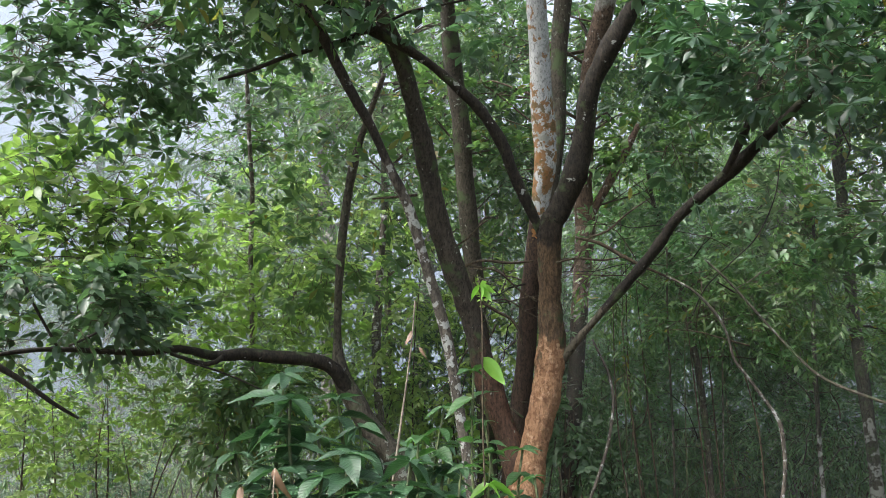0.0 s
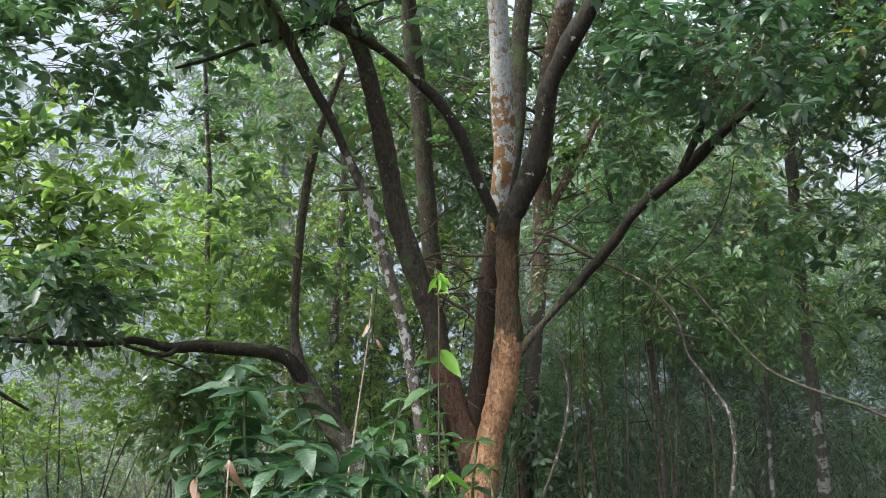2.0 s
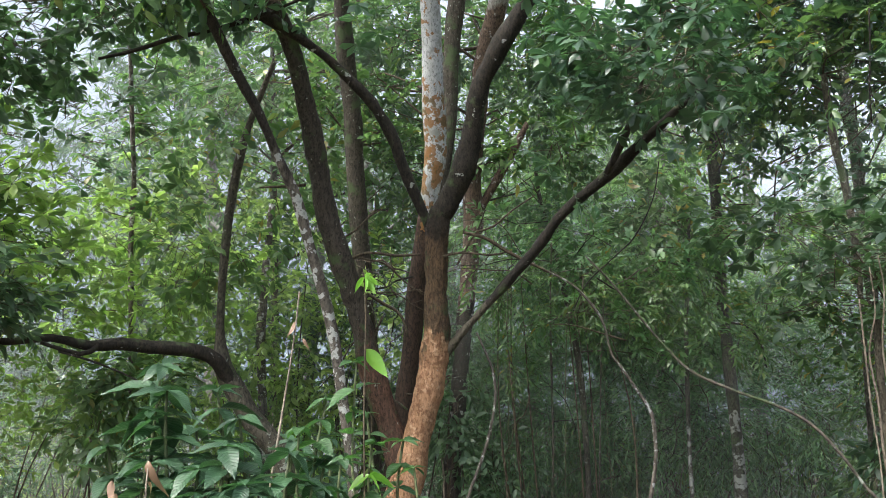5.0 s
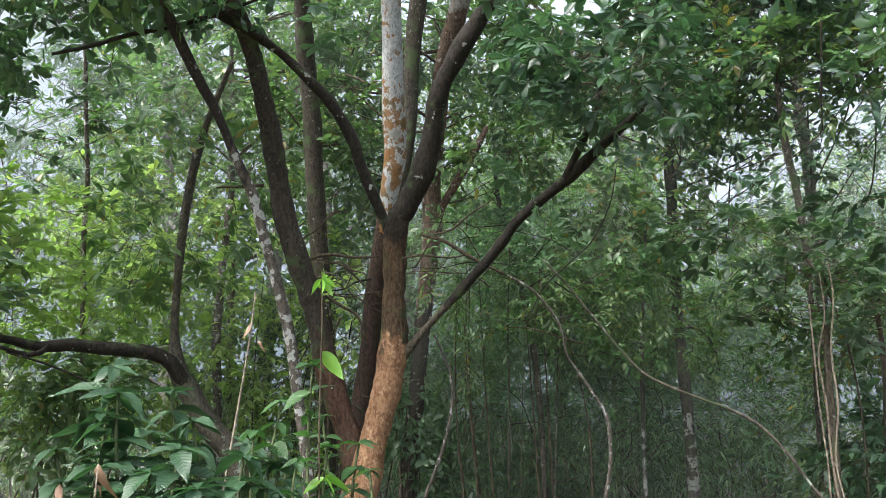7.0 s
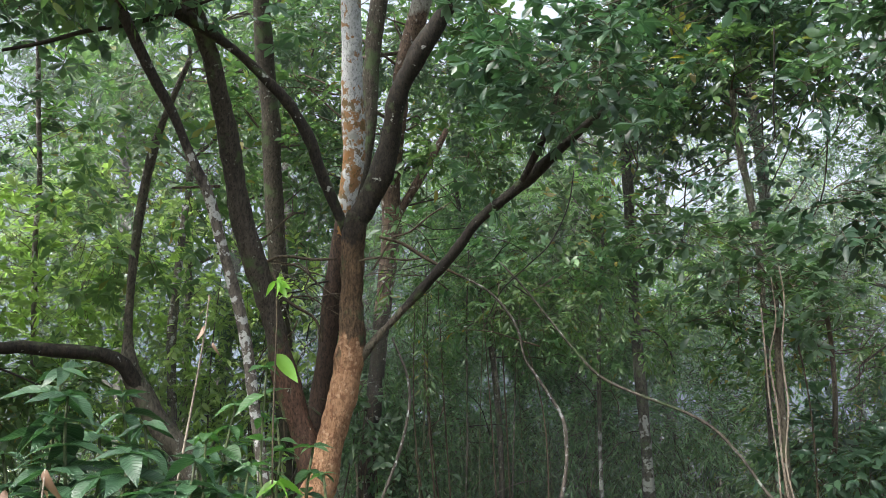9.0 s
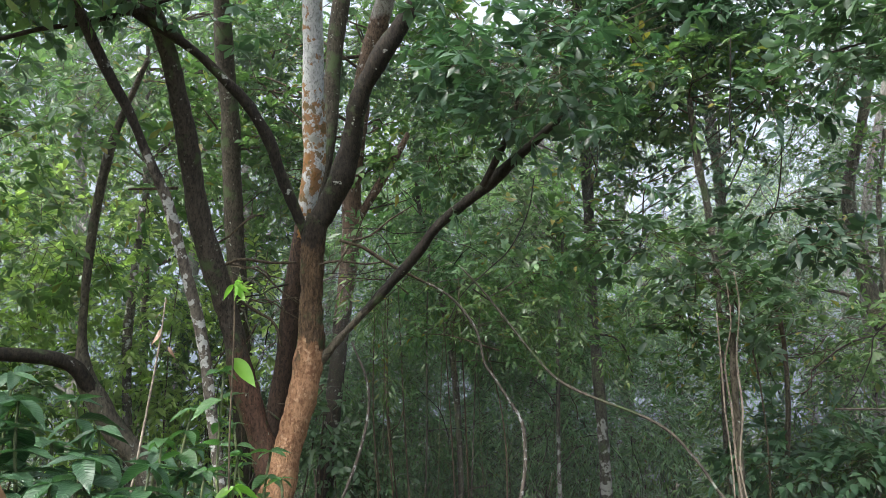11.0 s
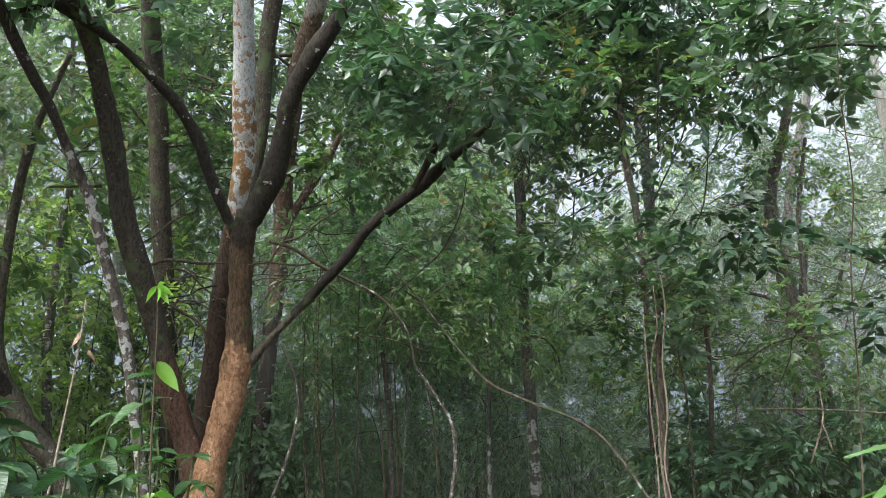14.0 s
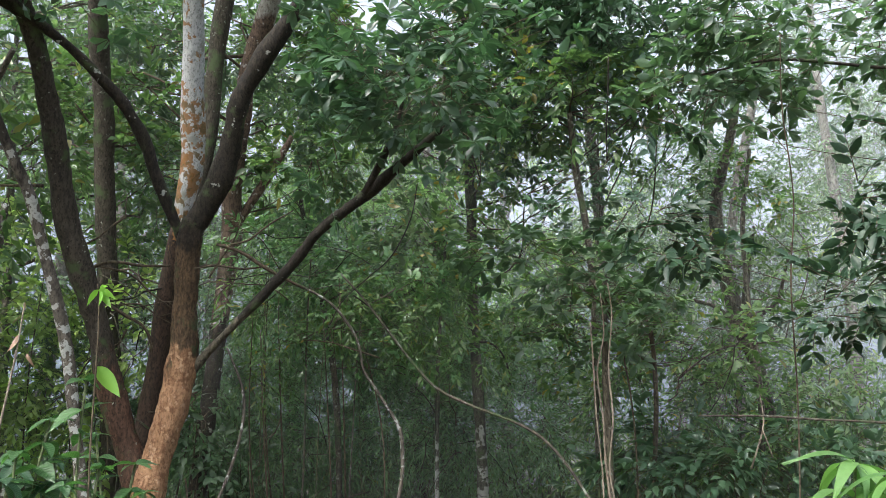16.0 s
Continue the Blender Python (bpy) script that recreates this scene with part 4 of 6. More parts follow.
# right-hand wood
# Second crown uses darker leaves; its unseen top lobe is added for shade.
plain_tree("tall slim trunk with white patches near its foot", [(4.41, 9.15, 0.71, 0.069), (4.42, 9.19, 1.26, 0.065), (4.39, 9.20, 1.95, 0.062), (4.34, 9.17, 2.66, 0.062), (4.28, 9.07, 3.43, 0.062), (4.21, 8.92, 4.20, 0.062), (4.08, 8.73, 4.94, 0.059), (3.93, 8.44, 5.77, 0.059), (3.76, 8.04, 6.62, 0.040)], BARK_FOOT,
           [([(2.52, 9.47, 5.64, 0.82, 1.00, 0.69, -15), (3.44, 9.07, 5.87, 1.03, 1.10, 0.62, -21), (4.30, 8.79, 5.67, 0.82, 1.10, 0.76, -26), (3.33, 9.51, 4.90, 0.82, 0.70, 0.27, -19)], 560, 0.13, LEAF_MID, "obovate", 0.1),
            ([(4.45, 8.33, 6.03, 0.88, 1.10, 0.61, -27), (5.25, 8.05, 5.70, 0.81, 1.10, 0.74, -32), (4.99, 8.59, 4.81, 0.81, 0.90, 0.40, -29), (5.84, 7.56, 5.86, 0.67, 0.90, 0.54, -37), (5.09, 7.87, 6.22, 1.08, 1.00, 0.40, -32), (4.78, 7.54, 7.02, 1.75, 1.40, 0.61, -31), (3.83, 7.95, 4.86, 0.43, 0.80, 0.30, -26), (4.16, 7.79, 5.16, 0.43, 0.80, 0.37, -28), (5.54, 6.91, 5.16, 0.37, 0.80, 0.31, -39), (4.54, 7.58, 3.96, 0.35, 0.80, 0.21, -31)], 1150, 0.13, LEAF_BLUE, "obovate", -0.1)], 14, bough=0.012, pieces=200)
plain_tree("thin grey-green bent tree with light green leaves", [(2.99, 10.02, 0.62, 0.033), (2.98, 10.06, 1.35, 0.036), (2.93, 10.07, 2.11, 0.039), (2.83, 10.05, 2.70, 0.036), (2.68, 10.00, 3.35, 0.033), (2.52, 9.94, 3.87, 0.030), (2.42, 9.86, 4.26, 0.025), (2.34, 9.69, 4.90, 0.020)], BARK_GREY,
           [([(2.31, 9.69, 4.22, 0.67, 0.80, 0.47, -13), (2.86, 9.66, 3.75, 0.60, 0.70, 0.33, -16), (2.53, 9.86, 3.19, 0.47, 0.50, 0.33, -14), (3.27, 9.62, 3.28, 0.67, 0.60, 0.33, -19), (3.82, 9.45, 3.07, 0.67, 0.60, 0.30, -22), (3.03, 9.78, 2.73, 0.67, 0.50, 0.23, -17)], 330, 0.095, LEAF_BAMBOO, "broad", 0.1)])
plain_tree("slim mottled pole-like trunk", [(3.68, 8.72, 0.80, 0.023), (3.69, 8.75, 1.28, 0.023), (3.70, 8.75, 1.71, 0.023), (3.70, 8.71, 2.38, 0.021), (3.72, 8.62, 3.05, 0.018), (3.71, 8.48, 3.72, 0.017)], BARK_FOOT,
           [([(3.83, 8.72, 3.90, 0.64, 0.80, 0.51, -24), (3.53, 8.95, 3.47, 0.51, 0.70, 0.38, -22)], 130, 0.13, LEAF_MID, "broad", 0.1)])
plain_tree("dark trunk deep in the thicket", [(5.03, 13.03, 0.64, 0.099), (5.08, 13.05, 1.61, 0.099), (5.10, 12.99, 2.76, 0.094), (5.07, 12.77, 4.26, 0.081), (4.99, 12.30, 6.05, 0.064)], BARK_HAZED,
           [([(4.99, 12.30, 6.05, 1.63, 1.40, 0.82, -22)], 150, 0.15, LEAF_MID, "spear", 0.0)])
# far right
plain_tree("dead stump wound with dry pale vines", [(4.25, 6.31, 0.97, 0.032), (4.27, 6.34, 1.47, 0.030), (4.26, 6.33, 1.94, 0.028), (4.26, 6.31, 2.32, 0.028), (4.25, 6.29, 2.53, 0.022)], BARK_LIMB, [], 12)
plain_tree("young tree with drooping blue-green leaves", [(4.77, 6.68, 0.88, 0.008), (4.79, 6.71, 1.56, 0.008), (4.73, 6.73, 2.17, 0.008), (4.58, 6.77, 2.68, 0.008), (4.28, 6.85, 3.21, 0.006)], TWIG,
           [([(3.64, 6.86, 3.22, 0.36, 0.50, 0.20, -27), (4.01, 6.71, 2.96, 0.46, 0.60, 0.19, -30), (4.33, 6.57, 2.72, 0.41, 0.50, 0.16, -32), (4.61, 6.36, 2.84, 0.41, 0.50, 0.20, -35), (4.85, 6.23, 2.53, 0.36, 0.50, 0.22, -37), (4.12, 6.73, 2.51, 0.36, 0.40, 0.15, -30)], 150, 0.125, LEAF_DARK, "obovate", 0.2)], 8, pieces=200, bough=0.008)
plain_tree("tall slim grey trunk standing in the mist", [(6.67, 10.02, 1.97, 0.054), (6.63, 9.95, 3.02, 0.054), (6.54, 9.83, 4.01, 0.069), (6.43, 9.69, 4.75, 0.073), (6.29, 9.57, 5.34, 0.073), (6.15, 9.36, 6.04, 0.069), (5.87, 8.81, 7.35, 0.054), (5.63, 8.35, 8.22, 0.038)], BARK_GREY,
           [([(5.24, 6.94, 5.56, 0.62, 0.70, 0.43, -36), (5.81, 6.70, 5.18, 0.62, 0.60, 0.25, -40), (4.84, 7.02, 5.90, 0.74, 0.80, 0.37, -34)], 200, 0.14, LEAF_BLUE, "broad", 0.1)], 12, bough=0.012)
plain_tree("slim grey trunk beside a leaning one", [(4.92, 7.56, 1.01, 0.024), (4.93, 7.53, 2.45, 0.026), (4.87, 7.45, 3.19, 0.033), (4.78, 7.39, 3.70, 0.038), (4.67, 7.33, 4.09, 0.036), (4.53, 7.19, 4.69, 0.028)], BARK_GREY,
           [([(4.88, 7.18, 4.79, 0.66, 0.80, 0.42, -33), (4.27, 7.51, 4.89, 0.48, 0.80, 0.42, -29)], 150, 0.13, LEAF_MID, "broad", 0.1)])
plain_tree("forked grey trunk in the mist", [(7.17, 7.47, 1.12, 0.073), (7.10, 7.55, 1.77, 0.080), (7.03, 7.59, 2.27, 0.083), (6.92, 7.65, 2.64, 0.091), (6.79, 7.67, 3.15, 0.088), (6.69, 7.66, 3.59, 0.083), (6.63, 7.57, 4.09, 0.069), (6.66, 7.35, 4.63, 0.053), (6.64, 7.16, 5.09, 0.047), (6.52, 6.91, 5.76, 0.035)], BARK_GREY,
           [([(8.99, 11.24, 5.30, 0.96, 1.00, 0.67, -38), (9.85, 10.51, 5.29, 1.06, 1.00, 0.58, -43), (9.08, 11.48, 4.13, 0.86, 1.00, 0.48, -38), (10.58, 9.83, 5.19, 0.77, 1.00, 1.06, -47), (9.14, 10.77, 6.24, 0.67, 0.90, 0.58, -40), (10.05, 10.00, 6.10, 0.86, 0.90, 0.58, -45), (8.83, 11.82, 3.32, 0.86, 0.90, 0.38, -36)], 640, 0.14, LEAF_FAR, "spear", 0.2)], 12, bough=0,
           more=[[(7.06, 7.57, 2.20, 0.053), (6.96, 7.61, 2.61, 0.059), (7.06, 7.50, 2.79, 0.038), (7.18, 7.36, 2.90, 0.027), (7.23, 7.25, 3.24, 0.018), (7.26, 7.15, 3.54, 0.014)], [(6.91, 7.66, 2.58, 0.030), (6.72, 7.78, 2.87, 0.025), (6.48, 7.96, 2.98, 0.016)], [(6.96, 7.62, 2.52, 0.059), (6.94, 7.59, 2.89, 0.041), (6.95, 7.50, 3.32, 0.030), (6.96, 7.37, 3.75, 0.020)]])
plain_tree("pale trunk fading into the mist", [(12.27, 14.57, 2.14, 0.122), (12.14, 14.29, 5.03, 0.122), (11.85, 13.80, 7.31, 0.109), (11.43, 13.15, 9.34, 0.098), (10.98, 12.51, 10.90, 0.086)], BARK_HAZED, [([(11.05, 12.72, 10.53, 2.46, 2.00, 1.23, -41)], 160, 0.18, LEAF_FAR, "spear", 0.1)])
plain_tree("pale leaning trunk fading into the mist", [(14.93, 11.88, 2.06, 0.135), (14.42, 12.12, 4.67, 0.122), (13.88, 12.24, 6.25, 0.109), (13.51, 12.27, 7.15, 0.098), (12.95, 12.21, 8.47, 0.075)], BARK_HAZED, [([(12.96, 11.86, 9.04, 1.85, 2.00, 0.99, -47), (14.05, 11.42, 7.63, 0.99, 1.50, 0.74, -51)], 260, 0.18, LEAF_FAR, "spear", 0.2)])
plain_tree("fine-leaved tree standing in the mist", [(7.51, 8.66, 0.79, 0.074), (7.62, 8.56, 1.93, 0.074), (7.59, 8.59, 3.19, 0.067), (7.70, 8.49, 4.34, 0.061), (7.91, 8.30, 5.52, 0.055), (8.07, 8.15, 6.57, 0.032)], BARK_HAZED,
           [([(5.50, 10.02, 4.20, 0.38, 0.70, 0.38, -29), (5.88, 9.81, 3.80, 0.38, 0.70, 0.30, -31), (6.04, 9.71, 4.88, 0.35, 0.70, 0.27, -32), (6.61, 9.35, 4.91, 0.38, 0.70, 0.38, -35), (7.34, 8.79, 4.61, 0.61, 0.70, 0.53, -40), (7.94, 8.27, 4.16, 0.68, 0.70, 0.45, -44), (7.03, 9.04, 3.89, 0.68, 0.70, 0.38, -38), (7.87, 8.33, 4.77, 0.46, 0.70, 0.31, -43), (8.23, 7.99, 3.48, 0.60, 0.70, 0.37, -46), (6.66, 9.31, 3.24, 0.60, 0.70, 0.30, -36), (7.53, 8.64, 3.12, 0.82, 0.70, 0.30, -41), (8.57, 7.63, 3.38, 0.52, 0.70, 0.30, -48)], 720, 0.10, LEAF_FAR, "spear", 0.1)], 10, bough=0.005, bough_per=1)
plain_tree("fine-leaved tree against the bright sky", [(9.34, 8.42, 0.74, 0.081), (9.37, 8.38, 1.93, 0.081), (9.38, 8.38, 3.39, 0.074), (9.33, 8.43, 4.95, 0.067), (9.28, 8.48, 6.59, 0.052), (9.30, 8.46, 7.78, 0.036)], BARK_HAZED,
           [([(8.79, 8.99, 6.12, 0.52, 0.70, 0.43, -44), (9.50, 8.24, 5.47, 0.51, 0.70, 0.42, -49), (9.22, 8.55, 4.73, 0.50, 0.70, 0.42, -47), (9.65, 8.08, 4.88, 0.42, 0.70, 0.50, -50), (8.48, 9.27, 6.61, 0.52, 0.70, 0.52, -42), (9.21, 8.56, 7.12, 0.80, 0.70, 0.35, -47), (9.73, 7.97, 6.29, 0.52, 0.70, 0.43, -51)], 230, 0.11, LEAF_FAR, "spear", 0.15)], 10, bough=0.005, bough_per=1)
plain_tree("young tree with broad mid-green leaves", [(5.18, 7.04, 0.95, 0.023), (5.25, 7.00, 1.83, 0.023), (5.22, 7.01, 2.58, 0.020), (5.07, 7.12, 3.03, 0.017)], TWIG,
           [([(4.43, 7.53, 3.12, 0.29, 0.40, 0.20, -30), (4.92, 7.22, 2.70, 0.34, 0.40, 0.20, -34), (4.31, 7.59, 2.62, 0.34, 0.40, 0.23, -30), (5.36, 6.91, 2.79, 0.34, 0.40, 0.20, -38), (5.70, 6.65, 2.34, 0.40, 0.40, 0.23, -41), (6.07, 6.31, 2.53, 0.34, 0.40, 0.23, -44), (4.81, 7.29, 2.27, 0.40, 0.40, 0.20, -33)], 210, 0.11, LEAF_MID, "obovate", 0.1)], 8, bough=0.006, bough_per=1)
plain_tree("slender tree with many small leaves", [(6.61, 7.18, 0.89, 0.032), (6.65, 7.14, 1.83, 0.031), (6.61, 7.17, 2.88, 0.029), (6.62, 7.17, 3.72, 0.026), (6.71, 7.08, 4.52, 0.020)], BARK_GREY,
           [([(6.03, 7.66, 4.17, 0.33, 0.50, 0.29, -38), (6.49, 7.29, 4.30, 0.39, 0.50, 0.29, -42), (6.79, 7.01, 3.76, 0.39, 0.50, 0.35, -44), (6.98, 6.82, 3.19, 0.32, 0.50, 0.25, -46), (5.79, 7.83, 2.39, 0.50, 0.50, 0.25, -36), (4.39, 8.67, 4.44, 0.39, 0.50, 0.39, -27), (6.34, 7.41, 3.32, 0.38, 0.50, 0.26, -41)], 330, 0.085, LEAF_MID, "broad", 0.1)], 8, bough=0.006, bough_per=1)
plain_tree("thin sapling with glossy leaves coloured dark as silhouettes", [(4.56, 4.55, 1.06, 0.006), (4.61, 4.54, 1.79, 0.006), (4.58, 4.48, 2.55, 0.006), (4.55, 4.36, 3.11, 0.005), (4.41, 4.25, 3.70, 0.005), (4.31, 4.11, 4.16, 0.004)], TWIG,
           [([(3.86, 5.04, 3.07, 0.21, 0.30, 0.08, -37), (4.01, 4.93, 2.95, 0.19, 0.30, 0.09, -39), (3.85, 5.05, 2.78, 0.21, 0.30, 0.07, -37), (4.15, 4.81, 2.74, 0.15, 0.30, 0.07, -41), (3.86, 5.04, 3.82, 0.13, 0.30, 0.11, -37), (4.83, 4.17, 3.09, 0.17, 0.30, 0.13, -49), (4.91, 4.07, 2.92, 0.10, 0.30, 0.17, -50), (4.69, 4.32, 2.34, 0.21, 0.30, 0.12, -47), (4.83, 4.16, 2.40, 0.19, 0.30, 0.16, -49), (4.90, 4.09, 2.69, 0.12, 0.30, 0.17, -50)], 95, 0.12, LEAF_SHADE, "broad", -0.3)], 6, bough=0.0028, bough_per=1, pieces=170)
plain_tree("tree reaching over with hanging leaves", [(6.51, 4.06, 1.02, 0.099), (6.56, 4.00, 2.18, 0.091), (6.41, 3.89, 3.38, 0.075), (6.17, 3.82, 4.18, 0.049)], BARK_BROWN,
           [([(4.89, 5.21, 4.39, 0.54, 0.50, 0.17, -42), (5.24, 4.75, 4.60, 0.64, 0.60, 0.25, -47), (4.95, 4.90, 4.81, 0.54, 0.60, 0.20, -44), (5.51, 4.46, 4.56, 0.44, 0.60, 0.30, -50), (4.68, 5.45, 4.26, 0.34, 0.40, 0.15, -40), (5.66, 4.61, 4.00, 0.34, 0.40, 0.17, -50)], 230, 0.135, LEAF_DARK, "obovate", 0.1)], bough=0.005, bough_per=1, pieces=200)

# ---- shrubs and thicket ----
def shrub(label, base, lobes, count, leaf, leaf_mat, shape="broad", per=8, gap=-0.2, clump=0.6, category="shrub", group="undergrowth shrubs", name="shrub", stems=5):
    t = empty(name, (base[0], base[1], 0), label, category, group)
    r = np.random.default_rng(int(abs(base[0]) * 100) + count)
    for k in range(stems):
        a = lobes[k % len(lobes)]
        e = np.array(a[:3]) + r.normal(size=3) * np.array((a[3], a[4], a[5])) * 0.35
        s = np.array((a[0] * 0.7 + base[0] * 0.3, a[1] * 0.7 + base[1] * 0.3, -0.05)) + r.normal(size=3) * np.array((0.15, 0.15, 0))
        m = s * 0.45 + e * 0.55 + r.normal(size=3) * 0.08
        limb("stem", [(*s, 0.010), (*m, 0.008), (*e, 0.003)], TWIG, t, 5, 0.2, 0)
    crown(t, lobes, count, leaf, leaf_mat, shape, per, gap, clump, 0.2, "foliage")
    return t


BIG_LEAVES = [big_leaf_mesh("leaf", h, c, 14, LEAF_RIBBED) for h, c in ((0.21, 0.28), (0.24, 0.42), (0.19, 0.15))]
MID_LEAVES = [big_leaf_mesh("leaf", h, c, 12, LEAF_CLIMBER) for h, c in ((0.27, 0.3), (0.24, 0.15))]
FRESH_LEAVES = [big_leaf_mesh("leaf", h, c, 12, LEAF_FRESH) for h, c in ((0.19, 0.35), (0.21, 0.2))]


def hang_leaf(parent, mesh, place, turn, dip, roll, size):
    ob = new("leaf", mesh)
    ob.matrix_basis = pose(*place, roll, dip, turn) @ Matrix.Scale(size, 4)
    return adopt(ob, parent)


def leafy_plant(label, stem, meshes, nodes, per, size, seed, from_u=0.35, name="plant", rise=32, tip=True):
    """An upright stem with large leaves set round it, node by node, drooping outwards."""
    r = np.random.default_rng(seed)
    t = empty(name, (stem[0][0], stem[0][1], 0), label, "plant", "large-leaved plants")
    stem = [(stem[0][0], stem[0][1], -0.05, stem[0][3])] + list(stem) if stem[0][2] > 0 else stem
    stalk = limb("stem", stem, CULM, t, 6, 0.08, 0.03)
    line = smooth_line(stem, 0.03)
    for k in range(nodes):
        u = from_u + (1 - from_u) * (k + 1) / nodes
        p = line[min(len(line) - 1, int(u * (len(line) - 1)))]
        a0 = r.uniform(0, 360)
        n = per + (2 if tip and k == nodes - 1 else 0)
        for i in range(n):
            s = size * r.uniform(0.7, 1.15) * (0.75 if u > 0.97 else 1)
            hang_leaf(stalk, meshes[(k + i) % len(meshes)], p[:3], a0 + 360 * i / n + r.uniform(-20, 20), r.uniform(-rise, 40) * (1.1 - 0.4 * u), r.uniform(-25, 25), s)
    return t


LARGE = "broad-leaved forest plant with long drooping ribbed leaves"
leafy_plant(LARGE, [(-0.80, 4.96, 0.36, 0.015), (-0.84, 5.08, 1.07, 0.013), (-0.88, 5.10, 1.49, 0.010), (-0.88, 5.10, 1.71, 0.008)], BIG_LEAVES, 9, 4, 0.30, 1)
leafy_plant(LARGE, [(-0.95, 5.13, 0.32, 0.016), (-0.98, 5.25, 1.05, 0.013), (-0.98, 5.28, 1.42, 0.011), (-0.95, 5.28, 1.86, 0.007)], BIG_LEAVES, 7, 4, 0.28, 2, 0.6)
leafy_plant(LARGE, [(-0.50, 4.67, 0.30, 0.014), (-0.54, 4.80, 0.95, 0.012), (-0.53, 4.83, 1.20, 0.010), (-0.51, 4.85, 1.41, 0.008)], BIG_LEAVES, 8, 4, 0.30, 3)
leafy_plant(LARGE, [(-0.19, 4.50, 0.34, 0.014), (-0.19, 4.62, 0.89, 0.011), (-0.19, 4.65, 1.16, 0.009), (-0.17, 4.67, 1.38, 0.007)], BIG_LEAVES, 8, 4, 0.28, 4)
leafy_plant(LARGE, [(-0.62, 4.76, 0.28, 0.015), (-0.68, 4.87, 0.86, 0.012), (-0.68, 4.90, 1.08, 0.010), (-0.66, 4.92, 1.29, 0.008)], BIG_LEAVES, 8, 4, 0.30, 5)
leafy_plant(LARGE, [(-0.36, 5.40, 0.24, 0.016), (-0.43, 5.51, 0.85, 0.014), (-0.48, 5.54, 1.25, 0.011), (-0.52, 5.55, 1.55, 0.009)], BIG_LEAVES, 8, 4, 0.26, 6)
leafy_plant(LARGE, [(-0.28, 4.37, 0.25, 0.013), (-0.36, 4.49, 0.80, 0.011), (-0.39, 4.53, 1.04, 0.009), (-0.38, 4.55, 1.23, 0.007)], BIG_LEAVES, 7, 4, 0.26, 7)
leafy_plant(LARGE, [(0.03, 5.08, 0.17, 0.015), (0.00, 5.22, 0.79, 0.013), (-0.02, 5.26, 1.10, 0.010), (0.01, 5.27, 1.32, 0.008)], BIG_LEAVES, 7, 4, 0.24, 8)
leafy_plant(LARGE, [(-1.13, 5.30, 0.29, 0.016), (-1.18, 5.40, 0.88, 0.014), (-1.22, 5.42, 1.19, 0.011), (-1.26, 5.42, 1.39, 0.009)], BIG_LEAVES, 7, 4, 0.26, 9)
leafy_plant(LARGE, [(-0.70, 5.56, 0.21, 0.017), (-0.73, 5.68, 0.83, 0.014), (-0.77, 5.71, 1.20, 0.011), (-0.80, 5.72, 1.48, 0.009)], BIG_LEAVES, 8, 4, 0.30, 31)
leafy_plant(LARGE, [(-0.17, 5.50, 0.21, 0.017), (-0.21, 5.62, 0.83, 0.014), (-0.21, 5.66, 1.17, 0.011), (-0.19, 5.67, 1.41, 0.009)], BIG_LEAVES, 8, 4, 0.26, 32)
leafy_plant(LARGE, [(-0.88, 4.82, 0.27, 0.015), (-0.95, 4.93, 0.85, 0.012), (-0.96, 4.96, 1.14, 0.010), (-0.94, 4.98, 1.31, 0.008)], BIG_LEAVES, 7, 4, 0.26, 33)
leafy_plant(LARGE, [(-0.03, 4.60, 0.30, 0.014), (-0.05, 4.71, 0.82, 0.012), (-0.07, 4.75, 1.04, 0.009), (-0.05, 4.76, 1.21, 0.007)], BIG_LEAVES, 7, 4, 0.26, 34)
leafy_plant(LARGE, [(-0.54, 5.81, 0.31, 0.017), (-0.59, 5.91, 0.97, 0.014), (-0.67, 5.94, 1.47, 0.012), (-0.71, 5.93, 1.73, 0.009)], BIG_LEAVES, 8, 4, 0.26, 35, 0.5)
leafy_plant(LARGE, [(-0.49, 4.45, 0.24, 0.014), (-0.52, 4.58, 0.79, 0.011), (-0.55, 4.61, 1.03, 0.009), (-0.58, 4.62, 1.17, 0.007)], BIG_LEAVES, 7, 4, 0.26, 36)
leafy_plant(LARGE, [(0.09, 6.03, 0.24, 0.018), (0.07, 6.13, 0.83, 0.015), (0.04, 6.16, 1.16, 0.012), (0.02, 6.18, 1.43, 0.010)], BIG_LEAVES, 7, 4, 0.22, 37)
leafy_plant("climbing plant with mid-green leaves on a slender stem", [(-0.02, 5.11, 0.39, 0.013), (-0.06, 5.21, 0.92, 0.010), (-0.05, 5.25, 1.32, 0.008), (0.01, 5.26, 1.67, 0.007)], MID_LEAVES, 8, 3, 0.2, 51, 0.45)
leafy_plant("climbing plant with mid-green leaves on a slender stem", [(0.13, 4.53, 0.52, 0.011), (0.11, 4.61, 0.97, 0.009), (0.08, 4.64, 1.19, 0.007), (0.10, 4.65, 1.35, 0.006)], MID_LEAVES, 6, 4, 0.17, 52, 0.45)
leafy_plant("climbing plant with mid-green leaves on a slender stem", [(0.37, 5.00, 0.38, 0.013), (0.34, 5.10, 0.91, 0.010), (0.29, 5.14, 1.25, 0.008), (0.24, 5.16, 1.58, 0.007)], MID_LEAVES, 8, 3, 0.15, 53, 0.45)
leafy_plant("climbing plant with mid-green leaves on a slender stem", [(0.53, 4.60, 0.46, 0.012), (0.52, 4.69, 0.90, 0.009), (0.50, 4.72, 1.14, 0.007), (0.48, 4.73, 1.30, 0.007)], MID_LEAVES, 6, 3, 0.16, 54, 0.45)
